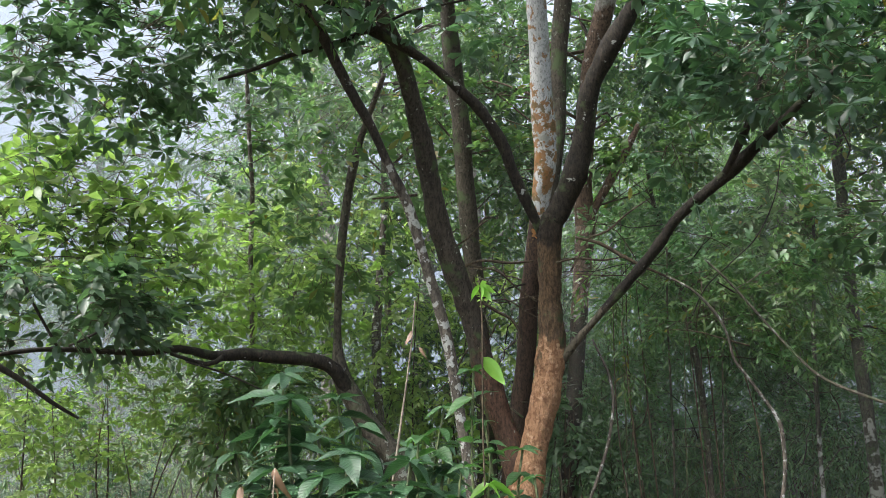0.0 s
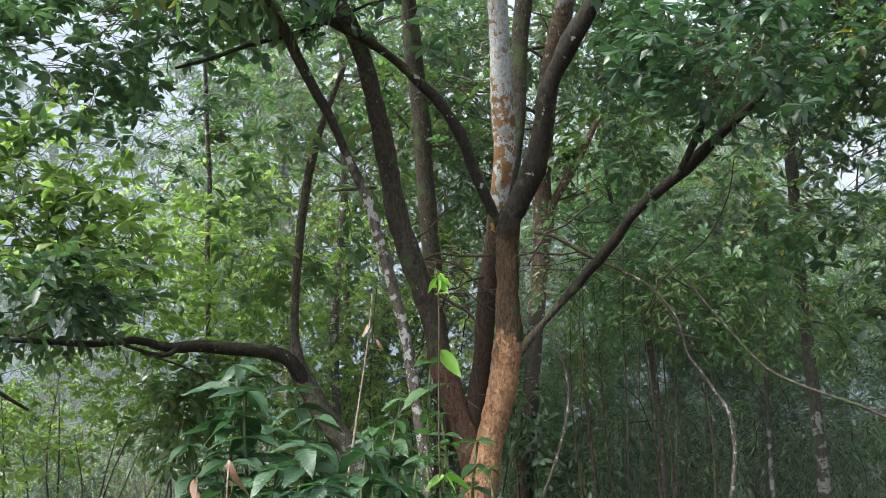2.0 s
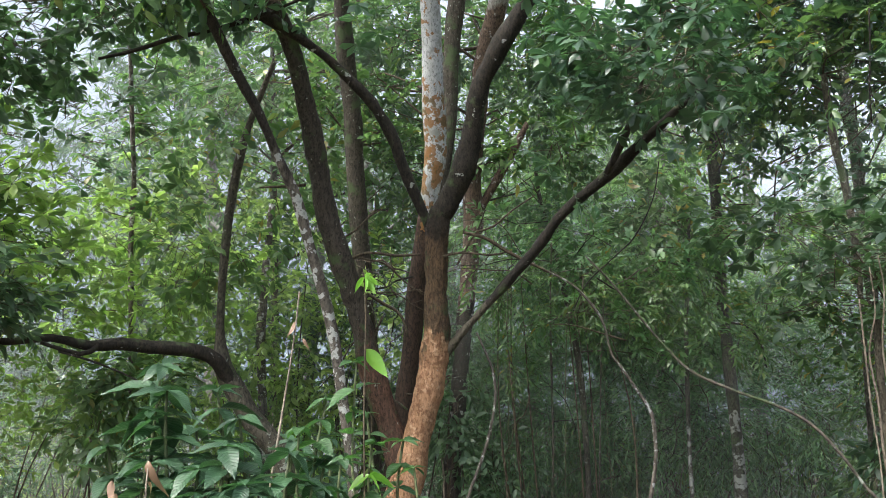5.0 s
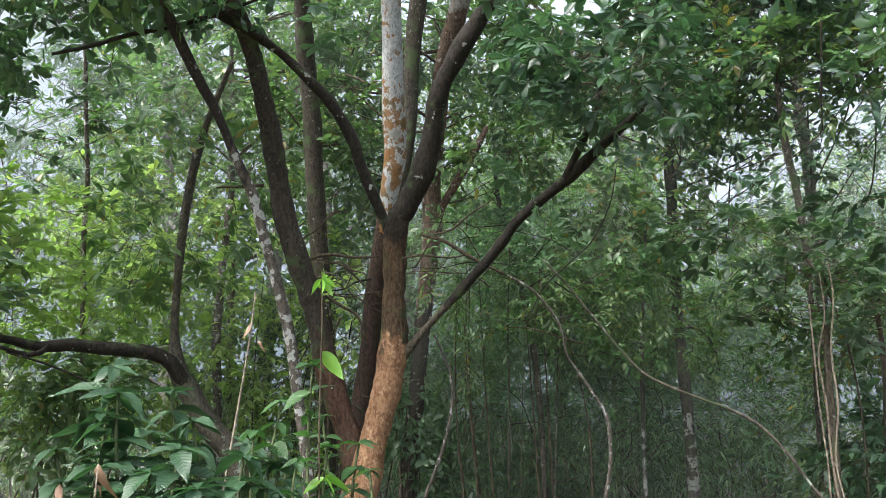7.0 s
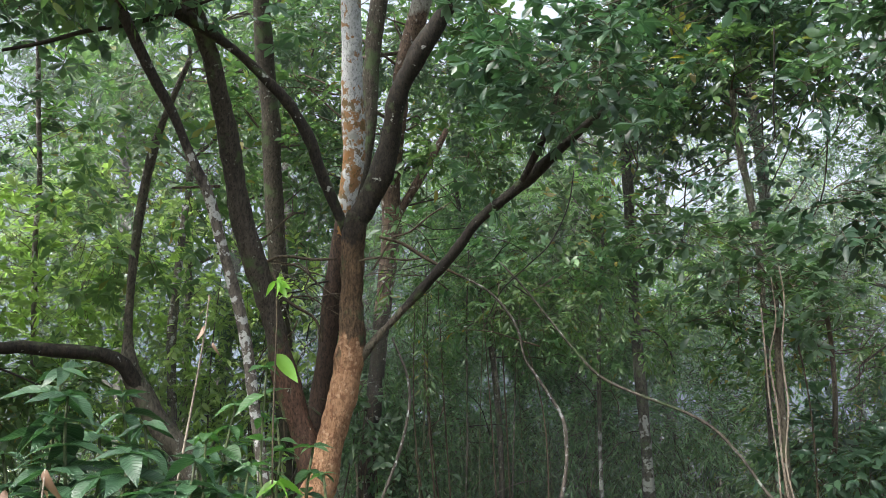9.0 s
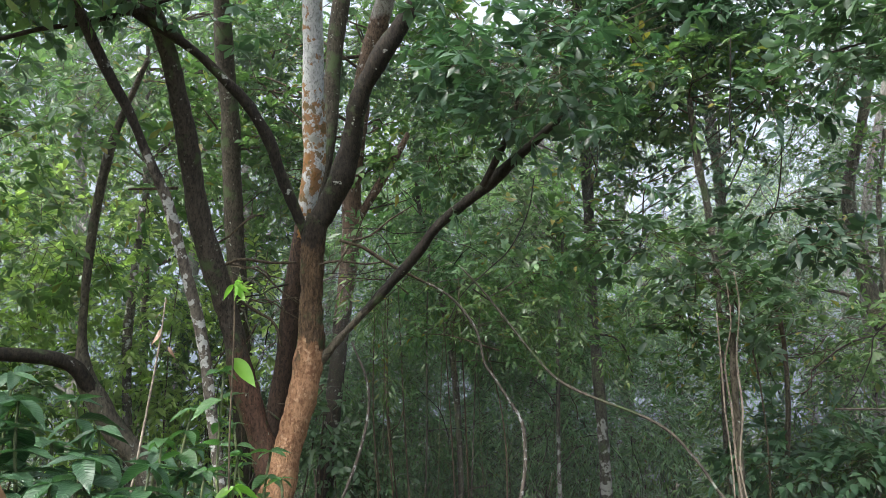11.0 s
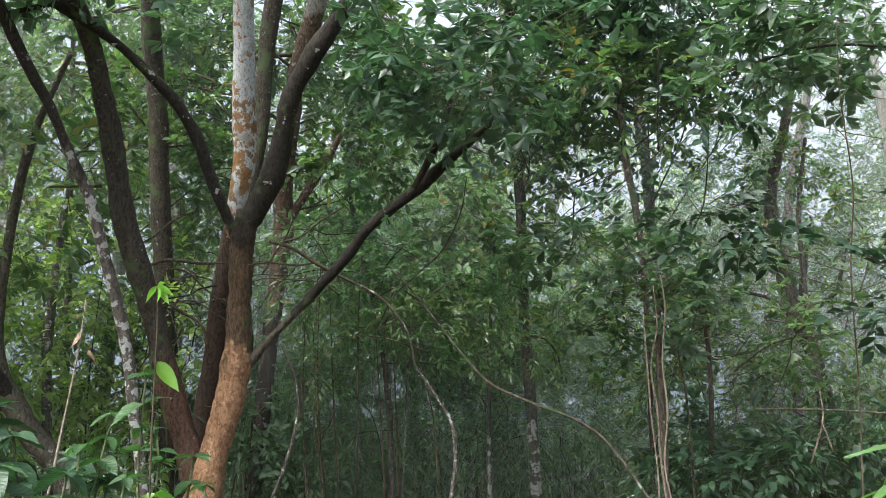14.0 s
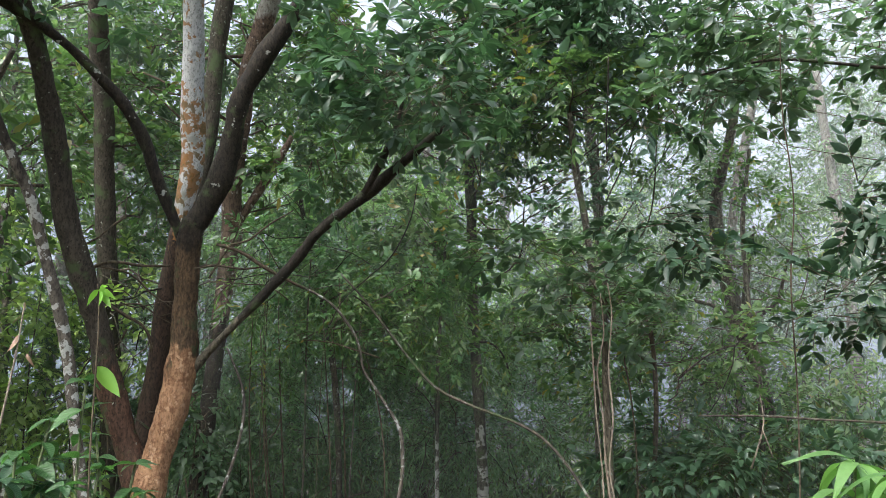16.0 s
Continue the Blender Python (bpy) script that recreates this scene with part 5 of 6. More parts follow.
leafy_plant("climbing plant with mid-green leaves on a slender stem", [(0.25, 4.62, 0.48, 0.012), (0.25, 4.71, 0.97, 0.009), (0.24, 4.74, 1.23, 0.007), (0.26, 4.75, 1.42, 0.007)], MID_LEAVES, 7, 3, 0.17, 42, 0.45)
leafy_plant("climbing plant with mid-green leaves on a slender stem", [(0.43, 4.80, 0.42, 0.012), (0.41, 4.90, 0.93, 0.010), (0.41, 4.93, 1.21, 0.008), (0.44, 4.94, 1.43, 0.007)], MID_LEAVES, 7, 3, 0.17, 43, 0.45)
leafy_plant("climbing plant with mid-green leaves on a slender stem", [(-0.10, 5.01, 0.43, 0.013), (-0.13, 5.10, 0.94, 0.010), (-0.15, 5.14, 1.27, 0.008), (-0.14, 5.15, 1.50, 0.007)], MID_LEAVES, 7, 3, 0.18, 45, 0.45)
leafy_plant("climbing plant with mid-green leaves on a slender stem", [(0.23, 4.69, 0.27, 0.012), (0.20, 4.83, 0.94, 0.009), (0.16, 4.87, 1.28, 0.008), (0.16, 4.88, 1.59, 0.007), (0.17, 4.87, 1.86, 0.006)], MID_LEAVES, 9, 2, 0.18, 11, 0.4)


def fresh_shoot():
    """A thin upright shoot: a bright heart-shaped leaf, and a tuft of fresh leaves at its tip."""
    stem = [(0.23, 4.53, 0.45, 0.006), (0.22, 4.65, 1.10, 0.005), (0.21, 4.67, 1.50, 0.005), (0.21, 4.67, 1.82, 0.005), (0.21, 4.65, 2.09, 0.005), (0.20, 4.63, 2.27, 0.004), (0.19, 4.62, 2.33, 0.003)]
    t = empty("shoot", (stem[0][0], stem[0][1], 0), "thin climbing shoot with fresh light green leaves", "plant")
    limb("stem", to_ground(stem), TWIG, t, 6, 0.08, 0)
    tipp, mid, low = (0.20, 4.62, 2.30), (0.21, 4.67, 1.92), (0.24, 4.66, 1.27)
    for turn, dip, s in ((-10, 20, 0.10), (20, 50, 0.11), (-60, 5, 0.12), (170, 45, 0.10), (80, -30, 0.09), (-25, 70, 0.09)):
        hang_leaf(t, FRESH_LEAVES[0], tipp, turn, dip, -60 if turn < 100 else 40, s)
    hang_leaf(t, FRESH_LEAVES[1], mid, 5, 48, -70, 0.20)
    for turn, dip, s in ((0, 20, 0.16), (180, 30, 0.14), (-40, 40, 0.15), (60, 10, 0.13)):
        hang_leaf(t, FRESH_LEAVES[1], low, turn, dip, -40, s)
    return t


fresh_shoot()


def dry_stalk():
    """A dead pale stalk with withered leaves still hanging on it."""
    stem = [(-0.29, 5.26, 1.26, 0.008), (-0.26, 5.27, 1.49, 0.008), (-0.23, 5.27, 1.72, 0.007), (-0.20, 5.26, 1.95, 0.006), (-0.18, 5.25, 2.15, 0.005), (-0.17, 5.23, 2.30, 0.004)]
    t = empty("stalk", (stem[0][0], stem[0][1], 0), "dead pale stalk with withered brown leaves", "plant")
    limb("stem", to_ground(stem), BARK_DEAD, t, 6, 0.08, 0.05)
    me = big_leaf_mesh("leaf", 0.15, 0.9, 8, LEAF_DRY)
    for p, turn, dip, s in (((-0.17, 5.23, 2.30), 40, 65, 0.10), ((-0.19, 5.25, 2.12), 120, 70, 0.09), ((-0.14, 5.26, 2.02), -60, 50, 0.07)):
        hang_leaf(t, me, p, turn, dip, 50, s)
    return t


dry_stalk()


def withered_plant():
    stem = [(-0.78, 4.44, 0.37, 0.007), (-0.82, 4.54, 0.86, 0.006), (-0.86, 4.57, 1.12, 0.005), (-0.86, 4.59, 1.35, 0.005)]
    t = empty("plant", (stem[0][0], stem[0][1], 0), "withered plant with curled brown leaves", "plant")
    limb("stem", to_ground(stem), BARK_DEAD, t, 6, 0.08, 0.05)
    me = big_leaf_mesh("leaf", 0.2, 1.2, 8, LEAF_DRY)
    for p, turn, dip, s in (((-0.86, 4.59, 1.35), -80, 60, 0.14), ((-0.86, 4.58, 1.25), 30, 40, 0.12), ((-1.02, 4.55, 1.26), 150, 80, 0.1), ((-1.00, 4.55, 1.20), 90, 50, 0.1)):
        hang_leaf(t, me, p, turn, dip, 40, s)
    return t


withered_plant()


# Bright leaf colour makes up for the shade over this bush.
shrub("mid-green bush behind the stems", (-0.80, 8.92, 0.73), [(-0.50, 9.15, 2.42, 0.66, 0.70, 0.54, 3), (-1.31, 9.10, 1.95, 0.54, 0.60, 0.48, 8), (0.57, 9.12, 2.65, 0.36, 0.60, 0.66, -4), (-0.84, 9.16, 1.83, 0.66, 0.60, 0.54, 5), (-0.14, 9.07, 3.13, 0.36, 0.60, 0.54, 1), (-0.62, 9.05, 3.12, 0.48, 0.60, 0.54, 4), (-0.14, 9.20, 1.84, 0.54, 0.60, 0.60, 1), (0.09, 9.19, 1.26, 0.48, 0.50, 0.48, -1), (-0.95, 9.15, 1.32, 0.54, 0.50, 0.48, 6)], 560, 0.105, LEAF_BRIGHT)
shrub("pale green understory bushes in the mist", (-4.50, 12.19, 1.15), [(-4.41, 9.53, 1.78, 0.68, 0.80, 0.34, 25), (-3.82, 9.78, 1.61, 0.75, 0.80, 0.41, 21), (-3.10, 10.03, 1.73, 0.68, 0.80, 0.41, 17), (-2.51, 10.19, 1.93, 0.54, 0.70, 0.34, 14), (-4.27, 9.59, 1.31, 0.75, 0.70, 0.27, 24)], 330, 0.1, LEAF_MID, "obovate", gap=0.1)
shrub("pale low bushes farther off", (-5.16, 16.19, 1.01), [(-7.03, 15.45, 0.65, 1.43, 1.50, 0.66, 24), (-5.68, 16.00, 0.72, 1.43, 1.50, 0.77, 20), (-4.28, 16.43, 0.69, 1.32, 1.50, 0.77, 15)], 700, 0.15, LEAF_BRIGHT, "spear")
shrub("dark bush at the foot of the pinkish tree", (1.27, 8.26, 0.79), [(1.30, 8.50, 1.60, 0.28, 0.35, 0.33, -9), (1.47, 8.46, 1.08, 0.39, 0.40, 0.33, -10)], 110, 0.1, LEAF_DARK, gap=0.0)
shrub("dark small-leaved bush by the crooked tree", (-1.95, 7.72, 0.85), [(-1.85, 7.99, 1.60, 0.48, 0.60, 0.32, 13), (-1.57, 8.05, 1.86, 0.48, 0.60, 0.27, 11), (-2.05, 7.93, 1.85, 0.32, 0.50, 0.21, 15)], 160, 0.11, LEAF_MID)
shrub("tangle of dark small-leaved twigs behind the stems", (0.45, 9.70, 0.0), [(0.42, 9.59, 3.21, 0.32, 0.50, 0.38, -2), (0.10, 9.60, 2.71, 0.38, 0.50, 0.44, -1), (0.53, 9.59, 2.33, 0.37, 0.50, 0.50, -3), (0.89, 9.56, 1.84, 0.37, 0.50, 0.44, -5), (0.58, 9.58, 1.48, 0.50, 0.50, 0.44, -3), (0.22, 9.60, 1.85, 0.37, 0.50, 0.37, -1), (1.34, 9.51, 2.70, 0.31, 0.50, 0.56, -8)], 620, 0.085, LEAF_DARK, "spear", gap=-0.2, stems=8)
shrub("mid-green bush glimpsed between the leaning stems", (-0.30, 9.90, 0.0), [(-0.44, 9.88, 2.40, 0.32, 0.40, 0.45, 3), (-0.12, 9.89, 2.02, 0.32, 0.40, 0.39, 1), (0.06, 9.89, 2.79, 0.26, 0.40, 0.39, 0), (-0.69, 9.86, 1.90, 0.32, 0.40, 0.39, 4)], 230, 0.09, LEAF_MID, gap=-0.1, stems=4)
shrub("leafy bush with small obovate leaves", (-3.30, 7.90, 0.0), [(-3.50, 7.53, 1.89, 0.48, 0.50, 0.24, 25), (-2.95, 7.76, 1.85, 0.48, 0.50, 0.27, 21), (-2.32, 7.97, 1.80, 0.38, 0.50, 0.22, 16), (-3.41, 7.57, 1.32, 0.43, 0.50, 0.27, 24), (-2.75, 7.83, 1.36, 0.32, 0.50, 0.22, 19), (-3.63, 7.46, 1.60, 0.27, 0.50, 0.27, 26)], 300, 0.095, LEAF_BRIGHT, "obovate", gap=0.05, stems=9)
shrub("small-leaved saplings in front of the bamboo", (2.40, 8.00, 0.0), [(1.53, 8.16, 2.86, 0.22, 0.35, 0.27, -11), (1.82, 8.10, 2.53, 0.32, 0.35, 0.19, -13), (2.32, 7.97, 2.73, 0.38, 0.35, 0.27, -16), (2.78, 7.82, 2.50, 0.38, 0.35, 0.22, -20), (3.27, 7.63, 2.68, 0.38, 0.35, 0.27, -23), (3.61, 7.47, 2.32, 0.32, 0.35, 0.27, -26), (1.66, 8.13, 2.12, 0.22, 0.35, 0.22, -12)], 260, 0.095, LEAF_MID, "spear", gap=0.15, clump=0.4, stems=4)
shrub("light green sprays of small leaves before the bamboo", (2.60, 8.40, 0.0), [(1.71, 8.43, 3.36, 0.26, 0.35, 0.23, -11), (2.01, 8.36, 3.01, 0.28, 0.35, 0.23, -14), (2.53, 8.22, 3.15, 0.34, 0.35, 0.23, -17), (3.00, 8.06, 2.96, 0.34, 0.35, 0.23, -20), (3.46, 7.87, 3.14, 0.34, 0.35, 0.23, -24), (2.20, 8.31, 2.56, 0.34, 0.35, 0.20, -15), (2.73, 8.16, 2.38, 0.34, 0.35, 0.17, -19), (3.28, 7.95, 2.31, 0.34, 0.35, 0.17, -22)], 240, 0.085, LEAF_BAMBOO, "broad", gap=0.15, clump=0.4, stems=3)


def thicket(label, base, lobes, culms, count, leaf, mat, name="bamboo_thicket"):
    t = empty(name, (base[0], base[1], 0), label, "bamboo", kind="stuff")
    r = np.random.default_rng(culms)
    v, f = [], []
    for k in range(culms):
        a = lobes[k % len(lobes)]
        c, s = math.cos(radians(a[6])), math.sin(radians(a[6]))
        q = r.uniform(-1, 1, 2) * np.array((a[3], a[4]))
        x, y = a[0] + q[0] * c - q[1] * s, a[1] + q[0] * s + q[1] * c
        lean = r.normal(size=2) * 0.35
        h = r.uniform(2.5, 5.5)
        rad = r.uniform(0.006, 0.013)
        tube([(x, y, -0.1, rad), (x + lean[0] * 0.4, y + lean[1] * 0.4, h * 0.5, rad * 0.9), (x + lean[0] * 1.3, y + lean[1] * 1.3, h, rad * 0.4)], 5, 0.6, 0, v, f)
    mesh_object("culms", v, f, CULM, t)
    crown(t, lobes, count, leaf, mat, "narrow", 10, -0.1, 0.9, 0.15, "foliage")
    return t


thicket("dark bamboo thicket with fine narrow leaves", (3.76, 10.81, 0.45), [(1.67, 11.33, 2.43, 0.67, 0.80, 0.97, -8), (1.61, 11.37, 1.20, 0.82, 0.80, 0.82, -8), (2.11, 11.29, 1.41, 1.19, 1.00, 1.12, -10), (3.11, 11.06, 1.84, 1.27, 1.00, 1.27, -15), (4.14, 10.73, 1.70, 1.27, 1.10, 1.27, -21), (5.11, 10.31, 1.70, 1.27, 1.10, 1.27, -26), (2.75, 11.09, 2.87, 1.04, 0.90, 0.82, -14), (4.15, 10.65, 2.85, 1.19, 1.00, 0.89, -21)], 5, 3000, 0.13, LEAF_BAMBOO)
thicket("airy bamboo crowns with pale green leaves", (4.14, 11.94, 0.33), [(3.08, 12.05, 4.14, 1.24, 1.30, 0.99, -14), (4.25, 11.70, 4.11, 1.40, 1.30, 1.07, -20), (5.51, 11.28, 3.59, 1.40, 1.30, 0.99, -26), (3.81, 11.60, 5.07, 1.24, 1.20, 0.82, -18)], 6, 1300, 0.14, LEAF_AIRY)
thicket("light airy bamboo sprays above the thicket", (3.53, 10.15, 0.52), [(2.42, 10.27, 3.89, 0.63, 0.60, 0.42, -13), (3.24, 10.12, 3.54, 0.77, 0.70, 0.42, -17), (4.07, 9.79, 3.65, 0.77, 0.70, 0.42, -22), (4.67, 9.49, 3.83, 0.63, 0.70, 0.42, -26), (2.78, 10.33, 3.07, 0.70, 0.60, 0.35, -15), (3.84, 10.00, 2.98, 0.84, 0.60, 0.35, -21)], 2, 620, 0.12, LEAF_AIRY)
thicket("deep bamboo thicket in the shade", (5.04, 14.57, 0.04), [(2.63, 15.26, 1.54, 1.91, 1.30, 1.41, -10), (4.36, 14.87, 1.54, 1.91, 1.30, 1.41, -16), (6.00, 14.30, 1.55, 1.91, 1.30, 1.41, -23), (7.50, 13.58, 1.55, 1.91, 1.30, 1.41, -29), (2.80, 15.14, 3.31, 1.71, 1.20, 0.90, -10), (4.64, 14.69, 3.30, 1.71, 1.20, 0.90, -17), (6.29, 14.09, 3.18, 1.71, 1.20, 0.90, -24), (7.70, 13.39, 3.04, 1.51, 1.20, 0.90, -30)], 8, 2300, 0.2, LEAF_BAMBOO)
shrub("undergrowth of mixed green leaves", (6.57, 7.56, 0.73), [(6.10, 7.99, 1.78, 0.97, 1.00, 0.58, -37), (6.77, 7.44, 1.54, 0.97, 1.00, 0.58, -42), (7.36, 6.87, 1.53, 0.97, 1.00, 0.58, -46), (5.96, 8.06, 2.28, 0.71, 0.80, 0.39, -36), (6.66, 7.52, 2.13, 0.84, 0.80, 0.32, -41), (7.46, 6.76, 2.04, 0.84, 0.80, 0.39, -47), (6.15, 7.93, 1.01, 1.17, 0.90, 0.39, -37), (7.21, 7.01, 1.02, 1.17, 0.90, 0.39, -45)], 1100, 0.125, LEAF_MID, "spear", gap=0.0, stems=16)
shrub("undergrowth of blue-green leaves", (5.67, 6.50, 0.85), [(5.33, 6.81, 1.35, 0.67, 0.50, 0.33, -37), (5.89, 6.34, 1.20, 0.72, 0.50, 0.28, -42), (4.98, 7.05, 1.09, 0.56, 0.50, 0.28, -34), (6.40, 5.85, 1.35, 0.56, 0.50, 0.33, -47)], 240, 0.13, LEAF_BLUE, "broad", gap=0.0, stems=10)
PALM_LEAVES = [big_leaf_mesh("leaf", 0.13, c, 2, LEAF_PALM) for c in (0.6, 0.8, 0.45)]
leafy_plant("low palm-like plant with long fresh green blades", [(3.22, 2.96, 0.67, 0.013), (3.29, 2.97, 1.01, 0.011), (3.34, 2.96, 1.29, 0.009), (3.36, 2.95, 1.44, 0.007)], PALM_LEAVES, 6, 6, 0.40, 21, 0.5, rise=45)
leafy_plant("low palm-like plant with long fresh green blades", [(3.23, 2.66, 0.74, 0.012), (3.30, 2.67, 1.05, 0.010), (3.32, 2.68, 1.29, 0.008), (3.32, 2.69, 1.40, 0.007)], PALM_LEAVES, 5, 6, 0.38, 22, 0.5, rise=45)

# ---- the wood behind ----
def wood_tree(az, dist, high, leaf_mat, seed, low=0.35, count=1100, leaf=0.2, wide=1.0):
    """A forest tree: trunk, boughs and an uneven crown of several lobes."""
    r = np.random.default_rng(seed)
    x, y = -dist * math.sin(radians(az)), dist * math.cos(radians(az))
    lean = r.normal(size=2) * 0.04 * high
    rad = 0.011 * high + 0.03
    trunk = [(x, y, -0.1, rad * 1.3), (x + lean[0] * 0.2, y + lean[1] * 0.2, high * 0.2, rad), (x + lean[0] * 0.5, y + lean[1] * 0.5, high * 0.5, rad * 0.8),
             (x + lean[0], y + lean[1], high * 0.85, rad * 0.35)]
    lobes = []
    for k in range(7):
        h = low + (1 - low) * (k + 0.5) / 7
        out = wide * high * 0.2 * math.sin(math.pi * min(1, 0.25 + 0.8 * (k + 0.5) / 7)) + 0.3
        a = r.uniform(0, 6.28)
        rr = wide * high * r.uniform(0.13, 0.2)
        lobes.append((x + lean[0] * h + out * math.cos(a), y + lean[1] * h + out * math.sin(a), high * h, rr, rr, rr * r.uniform(0.5, 0.75), 0))
    t = empty("tree", (x, y, 0), "leafy forest tree standing back in the mist", "tree", "wood behind")
    limb("trunk", trunk, BARK_HAZED, t, 8, 0.5, 0.06)
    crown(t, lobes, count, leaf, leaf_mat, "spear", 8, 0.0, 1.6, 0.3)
    for k, a in enumerate(lobes):
        s = trunk[1 + k % 2]
        s = (s[0], s[1], max(s[2], a[2] * 0.7))
        limb("bough", [(*s, rad * 0.4), ((s[0] + a[0]) / 2, (s[1] + a[1]) / 2, (s[2] + a[2]) / 2 + 0.2, rad * 0.25), (*a[:3], rad * 0.1)], BARK_HAZED, t, 5, 0.5, 0)
    return t


MATS = (LEAF_FAR, LEAF_MID, LEAF_FAR, LEAF_BRIGHT)
for k, (az, dist, high) in enumerate([(34, 19, 5.5), (28, 24, 6.5), (20, 23, 5.5), (12, 22, 8.0), (7, 15, 9.5), (2, 17, 11), (-3, 15.5, 9), (-8, 19, 10), (-13, 17, 9), (-18, 20, 10),
                                      (-23, 17, 9), (-27, 19, 10), (-33, 17, 5.5), (-38, 21, 7.5), (-43, 20, 5.5), (-48, 22, 7), (-53, 19, 8), (-59, 20, 11), (46, 20, 8)]):
    wood_tree(az, dist, high, MATS[k % 4], 300 + k, 0.2 if dist < 17 else 0.3, 700 if -30 < az < 0 else 1100 if az > 0 else 800)
for k in range(9):
    wood_tree(85 + 22 * k, 24 + 3 * (k % 3), 10 + k % 4, LEAF_MID, 400 + k, 0.15, 240, 0.42)


def low_bush(seed, leaf_mat):
    r = np.random.default_rng(seed)
    lobes = [(r.normal() * 0.35, r.normal() * 0.35, r.uniform(0.4, 1.2), r.uniform(0.5, 0.8), r.uniform(0.5, 0.8), r.uniform(0.35, 0.55), 0) for k in range(4)]
    t = empty("bush", (0, 0, 0), "low green undergrowth bush on the forest floor", "bush", "undergrowth bushes")
    for a in lobes:
        limb("stem", [(a[0] * 0.2, a[1] * 0.2, -0.1, 0.012), (a[0] * 0.7, a[1] * 0.6, a[2] * 0.6, 0.009), (a[0], a[1], a[2] + 0.2, 0.004)], TWIG, t, 5, 0.3, 0)
    crown(t, lobes, 130, 0.13, leaf_mat, "spear", 8, -0.4, 0.6, 0.3, "foliage")
    return t


BUSHES = [low_bush(31, LEAF_MID), low_bush(32, LEAF_BLUE), low_bush(33, LEAF_FAR)]
for k, ob in enumerate(BUSHES):
    ob.matrix_basis = pose(-5 + 3.5 * k, 12.5 + k, 0, 0, 0, 50 * k)
bush_rng = np.random.default_rng(5)
for k in range(46):
    az, dist = 36 - 98 * (k + bush_rng.uniform(0, 1)) / 46, bush_rng.uniform(11.5, 19)
    m = pose(-dist * math.sin(radians(az)), dist * math.cos(radians(az)), 0, 0, 0, bush_rng.uniform(0, 360))
    copy_thing(BUSHES[k % 3], m @ Matrix.Scale(bush_rng.uniform(0.8, 1.5), 4))


# ---- thin stems and vines ----
def thin_stem(name, label, points, material, grounded=True, category="sapling", more=()):
    t = empty(name, (points[0][0], points[0][1], 0), label, category)
    limb("stem", to_ground(points, 1.1) if grounded else points, material, t, 7, 0.06, 0.08)
    for m in more:
        limb("branch", m, material, t, 5, 0.06, 0.05)
    return t


thin_stem("sapling", "thin pale bent sapling stem", [(1.08, 7.07, 0.78, 0.013), (1.16, 7.08, 0.99, 0.013), (1.29, 7.08, 1.34, 0.013), (1.36, 7.07, 1.69, 0.013), (1.34, 7.07, 1.92, 0.011), (1.27, 7.07, 2.10, 0.010), (1.21, 7.07, 2.23, 0.008)], BARK_MOTTLED)
thin_stem("sapling", "thin bent stem, pale below and dark above", [(2.65, 7.09, 0.91, 0.018), (2.70, 7.09, 1.17, 0.018), (2.71, 7.10, 1.38, 0.018), (2.69, 7.11, 1.58, 0.017), (2.59, 7.14, 1.76, 0.015), (2.46, 7.18, 1.97, 0.013), (2.39, 7.20, 2.08, 0.012), (2.34, 7.20, 2.31, 0.012), (2.24, 7.21, 2.49, 0.012), (2.07, 7.23, 2.67, 0.010), (1.84, 7.28, 2.80, 0.009)], BARK_MOTTLED)
thin_stem("vine", "long arching grey vine across the thicket", [(3.75, 5.65, 0.96, 0.012), (3.67, 5.71, 1.08, 0.011), (3.55, 5.80, 1.31, 0.011), (3.40, 5.90, 1.51, 0.011), (3.22, 6.00, 1.63, 0.011), (2.94, 6.13, 1.75, 0.011), (2.68, 6.24, 1.89, 0.011), (2.49, 6.31, 2.11, 0.009), (2.29, 6.35, 2.37, 0.009), (2.12, 6.38, 2.59, 0.008), (1.95, 6.40, 2.77, 0.007)], BARK_GREY, category="vine")
thin_stem("branch", "dead pale branch lying across the undergrowth", [(6.10, 4.52, 1.53, 0.010), (5.79, 4.89, 1.60, 0.010), (5.48, 5.23, 1.63, 0.009), (5.18, 5.51, 1.66, 0.009), (4.80, 5.83, 1.67, 0.007)], BARK_GREY, False, "branch")
thin_stem("vine", "dry pale vine hanging along a trunk", [(4.14, 6.14, 0.95, 0.009), (4.13, 6.18, 1.30, 0.009), (4.13, 6.19, 1.66, 0.009), (4.10, 6.20, 2.03, 0.007), (4.14, 6.14, 2.35, 0.006), (4.11, 6.12, 2.68, 0.004)], BARK_DEAD, category="vine")
thin_stem("vine", "dry pale vine hanging along a trunk", [(4.12, 6.04, 0.96, 0.007), (4.10, 6.08, 1.26, 0.007), (4.14, 6.06, 1.66, 0.009), (4.12, 6.06, 2.06, 0.007), (4.14, 6.01, 2.48, 0.006), (4.10, 5.99, 2.75, 0.006)], BARK_DEAD, category="vine")
thin_stem("vine", "dry pale vine hanging along a trunk", [(4.04, 6.09, 0.96, 0.007), (4.05, 6.11, 1.26, 0.007), (4.03, 6.13, 1.66, 0.007), (4.02, 6.13, 2.07, 0.007), (3.99, 6.10, 2.43, 0.006)], BARK_DEAD, category="vine")
thin_stem("twig", "thin dark hanging dead twig", [(4.00, 5.67, 4.59, 0.006), (4.05, 5.78, 4.29, 0.007), (4.08, 5.87, 4.03, 0.007), (4.12, 5.94, 3.79, 0.006)], BARK_DARK, False, "twig")
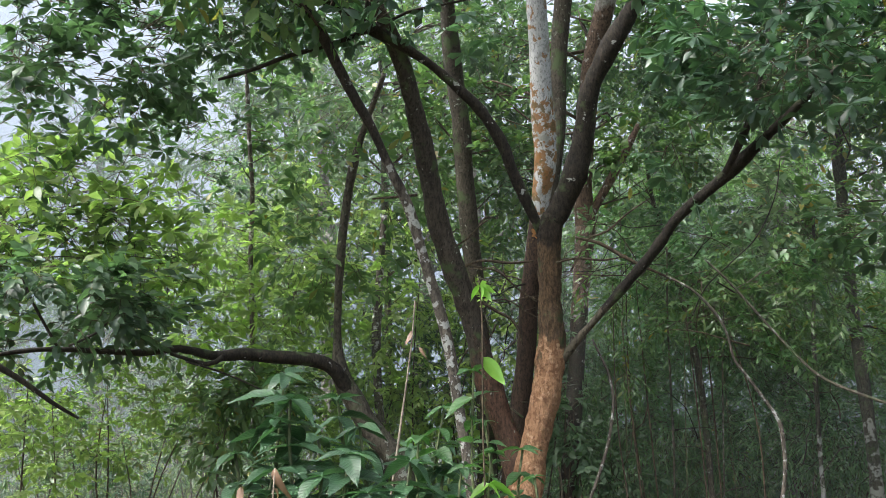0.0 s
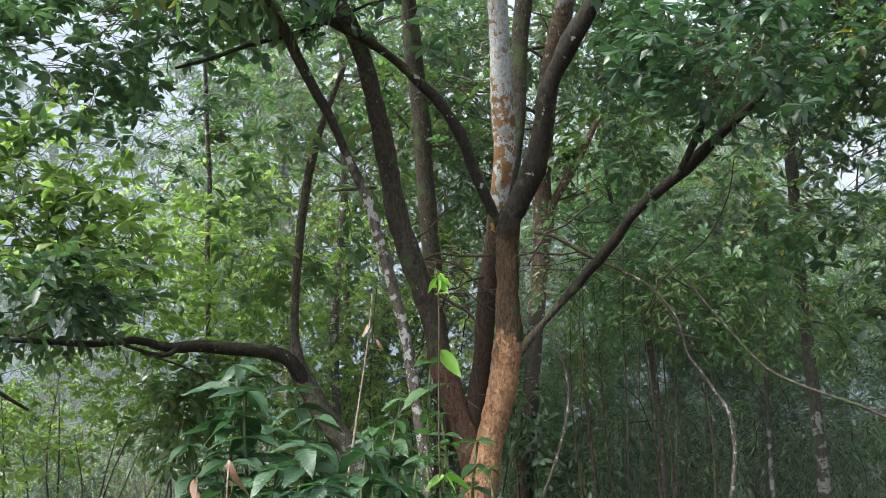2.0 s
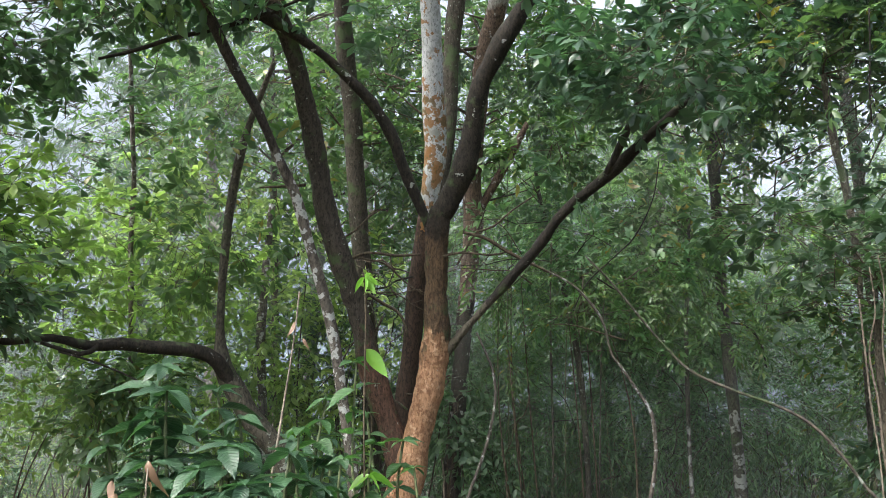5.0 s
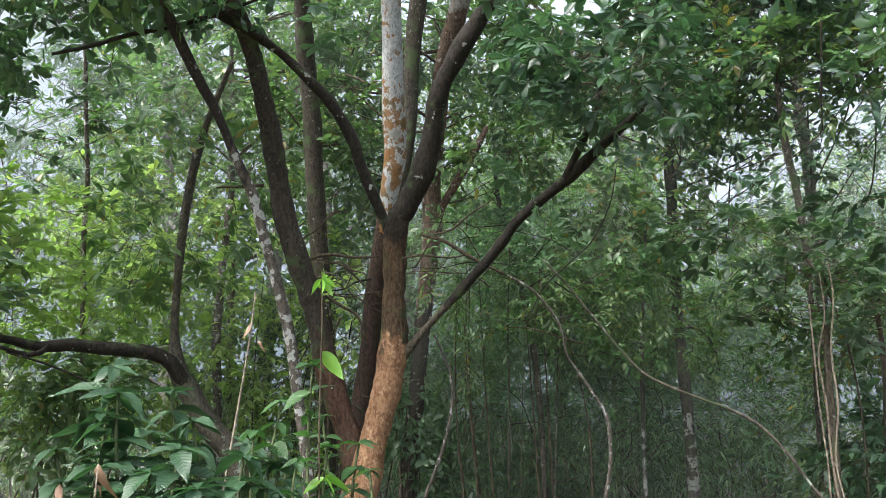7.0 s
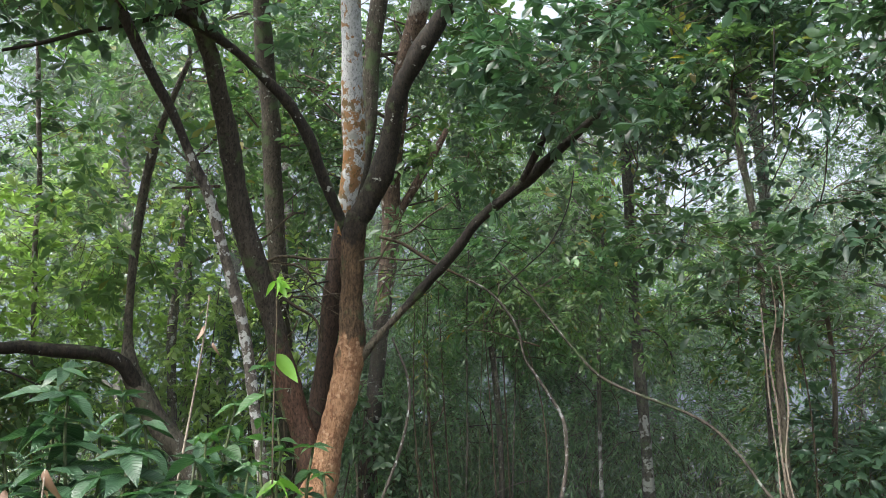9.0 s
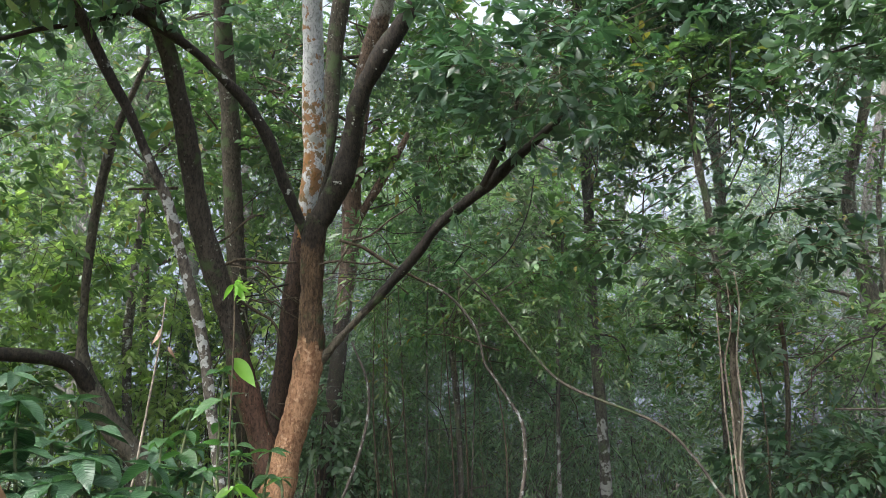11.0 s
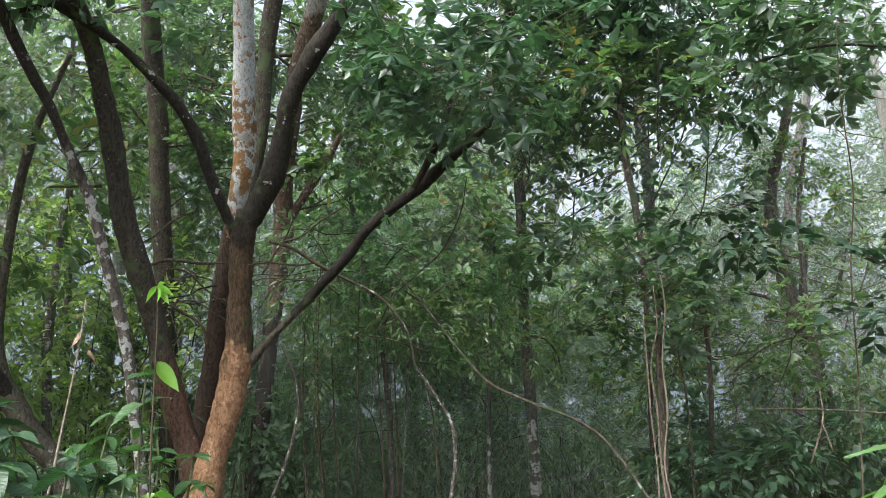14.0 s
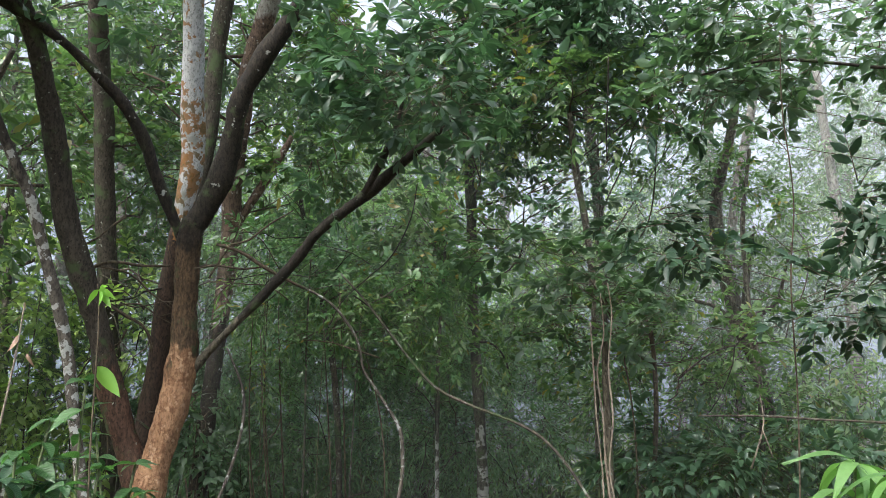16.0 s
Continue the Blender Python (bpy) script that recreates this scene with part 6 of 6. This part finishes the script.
thin_stem("branch", "dark branch with hanging leaves overhead", [(5.92, 4.03, 4.12, 0.015), (5.61, 4.39, 4.23, 0.013), (5.36, 4.62, 4.32, 0.013), (5.06, 4.88, 4.41, 0.012), (4.82, 5.12, 4.41, 0.009), (4.56, 5.36, 4.36, 0.007)], BARK_DARK, False, "branch")

thin_stem("sapling", "thin grey stem rising through the thicket", [(2.22, 8.68, 0.73, 0.011), (2.25, 8.71, 1.28, 0.011), (2.25, 8.71, 1.82, 0.011), (2.24, 8.66, 2.60, 0.009), (2.24, 8.55, 3.32, 0.007)], BARK_GREY)
thin_stem("sapling", "thin grey stem rising through the thicket", [(2.78, 8.94, 0.73, 0.009), (2.82, 8.97, 1.38, 0.009), (2.85, 8.94, 2.17, 0.009), (2.89, 8.84, 2.97, 0.007)], BARK_GREY)
thin_stem("sapling", "short pale dead stem in the thicket", [(1.12, 8.49, 0.77, 0.010), (1.12, 8.50, 0.98, 0.010), (1.10, 8.52, 1.13, 0.008), (1.08, 8.52, 1.18, 0.007)], BARK_DEAD)
thin_stem("sapling", "young seedling with two round leaves", [(1.48, 7.22, 0.90, 0.006), (1.47, 7.23, 1.07, 0.006), (1.45, 7.25, 1.24, 0.004), (1.44, 7.25, 1.34, 0.004)], TWIG)
thin_stem("branch", "thin dead twig caught in the thicket", [(2.48, 8.43, 2.17, 0.007), (2.72, 8.35, 2.18, 0.007), (3.01, 8.25, 2.14, 0.007), (3.15, 8.20, 2.10, 0.005)], BARK_GREY, False, "branch", [[(2.92, 8.28, 2.15, 0.005), (3.06, 8.23, 2.20, 0.005), (3.22, 8.17, 2.12, 0.003)]])
thin_stem("vine", "thin crooked vine crossing behind the limb", [(2.14, 7.45, 2.46, 0.006), (2.25, 7.39, 2.70, 0.006), (2.47, 7.28, 2.92, 0.006), (2.64, 7.18, 3.10, 0.006), (2.77, 7.06, 3.41, 0.005), (2.80, 6.96, 3.72, 0.005)], BARK_DARK, False, "vine")
thin_stem("vine", "curved dark twig by the slim trunk", [(4.07, 8.65, 2.49, 0.013), (4.21, 8.58, 2.49, 0.013), (4.33, 8.53, 2.42, 0.011), (4.42, 8.50, 2.25, 0.009), (4.45, 8.49, 2.03, 0.007)], BARK_DARK, False, "vine")
thin_stem("vine", "thin loop of vine in the misty trees", [(6.77, 6.85, 2.44, 0.007), (6.81, 6.79, 2.67, 0.007), (6.88, 6.68, 2.89, 0.007), (6.91, 6.59, 3.17, 0.007), (6.87, 6.57, 3.39, 0.006), (6.78, 6.61, 3.57, 0.006)], BARK_GREY, False, "vine")
thin_stem("branch", "slim grey branch slanting through the undergrowth", [(5.48, 6.94, 2.03, 0.010), (5.69, 6.76, 2.24, 0.010), (5.88, 6.59, 2.33, 0.009), (6.18, 6.32, 2.35, 0.007)], BARK_GREY, False, "branch")
thin_stem("branch", "pale forked twig in the undergrowth", [(5.42, 5.96, 1.23, 0.008), (5.49, 5.91, 1.46, 0.008), (5.52, 5.88, 1.62, 0.006), (5.51, 5.89, 1.84, 0.005)], BARK_DEAD, False, "branch", [[(5.51, 5.89, 1.55, 0.006), (5.54, 5.86, 1.41, 0.005), (5.55, 5.84, 1.32, 0.005)]])

# ---- bare twigs among the stems and before the thicket ----
def bare_twigs(label, corner, opposite, count, longest, thick, seed, steep=0.5):
    """Crooked leafless twigs, each a part, spread through a box; every one forks once."""
    r = np.random.default_rng(seed)
    lo, hi = np.array(corner), np.array(opposite)
    t = empty("brushwood", (*((lo + hi) / 2)[:2], 0), label, "twigs")
    for k in range(count):
        p = lo + (hi - lo) * r.uniform(0, 1, 3)
        d = unit(r.normal(size=3) * np.array((1, 0.4, steep)))
        far = longest * r.uniform(0.45, 1.0)
        pts, w = [], thick * r.uniform(0.6, 1.2)
        for u in np.linspace(0, 1, 5):
            q = p + d * far * u + r.normal(size=3) * 0.045 * far - np.array((0, 0, 0.25 * far * u * u))
            pts.append((*q, w * (1 - 0.65 * u)))
        limb("twig", pts, (TWIG, BARK_GREY, BARK_DARK)[k % 3], t, 5, 0.08, 0.1)
        m = np.array(pts[2][:3])
        e = m + unit(d + r.normal(size=3) * 0.6) * far * 0.4
        limb("twig", [(*m, w * 0.5), (*((m + e) / 2 + r.normal(size=3) * 0.02), w * 0.4), (*e, w * 0.2)], TWIG, t, 4, 0.1, 0)
    return t


bare_twigs("tangle of bare brown twigs among the tree stems", (0.10, 7.15, 1.40), (1.05, 8.30, 3.00), 26, 0.75, 0.010, 61, 0.9)
bare_twigs("bare crossing twigs in front of the bamboo thicket", (1.50, 7.40, 1.90), (4.20, 8.50, 3.30), 22, 1.10, 0.008, 62)
bare_twigs("thin dead twigs in the shaded thicket", (1.40, 8.00, 0.60), (4.40, 9.40, 1.80), 20, 0.80, 0.007, 63, 1.6)
bare_twigs("bare grey twigs in the misty undergrowth", (5.10, 6.20, 1.20), (6.90, 7.60, 2.70), 16, 0.90, 0.008, 64, 0.9)
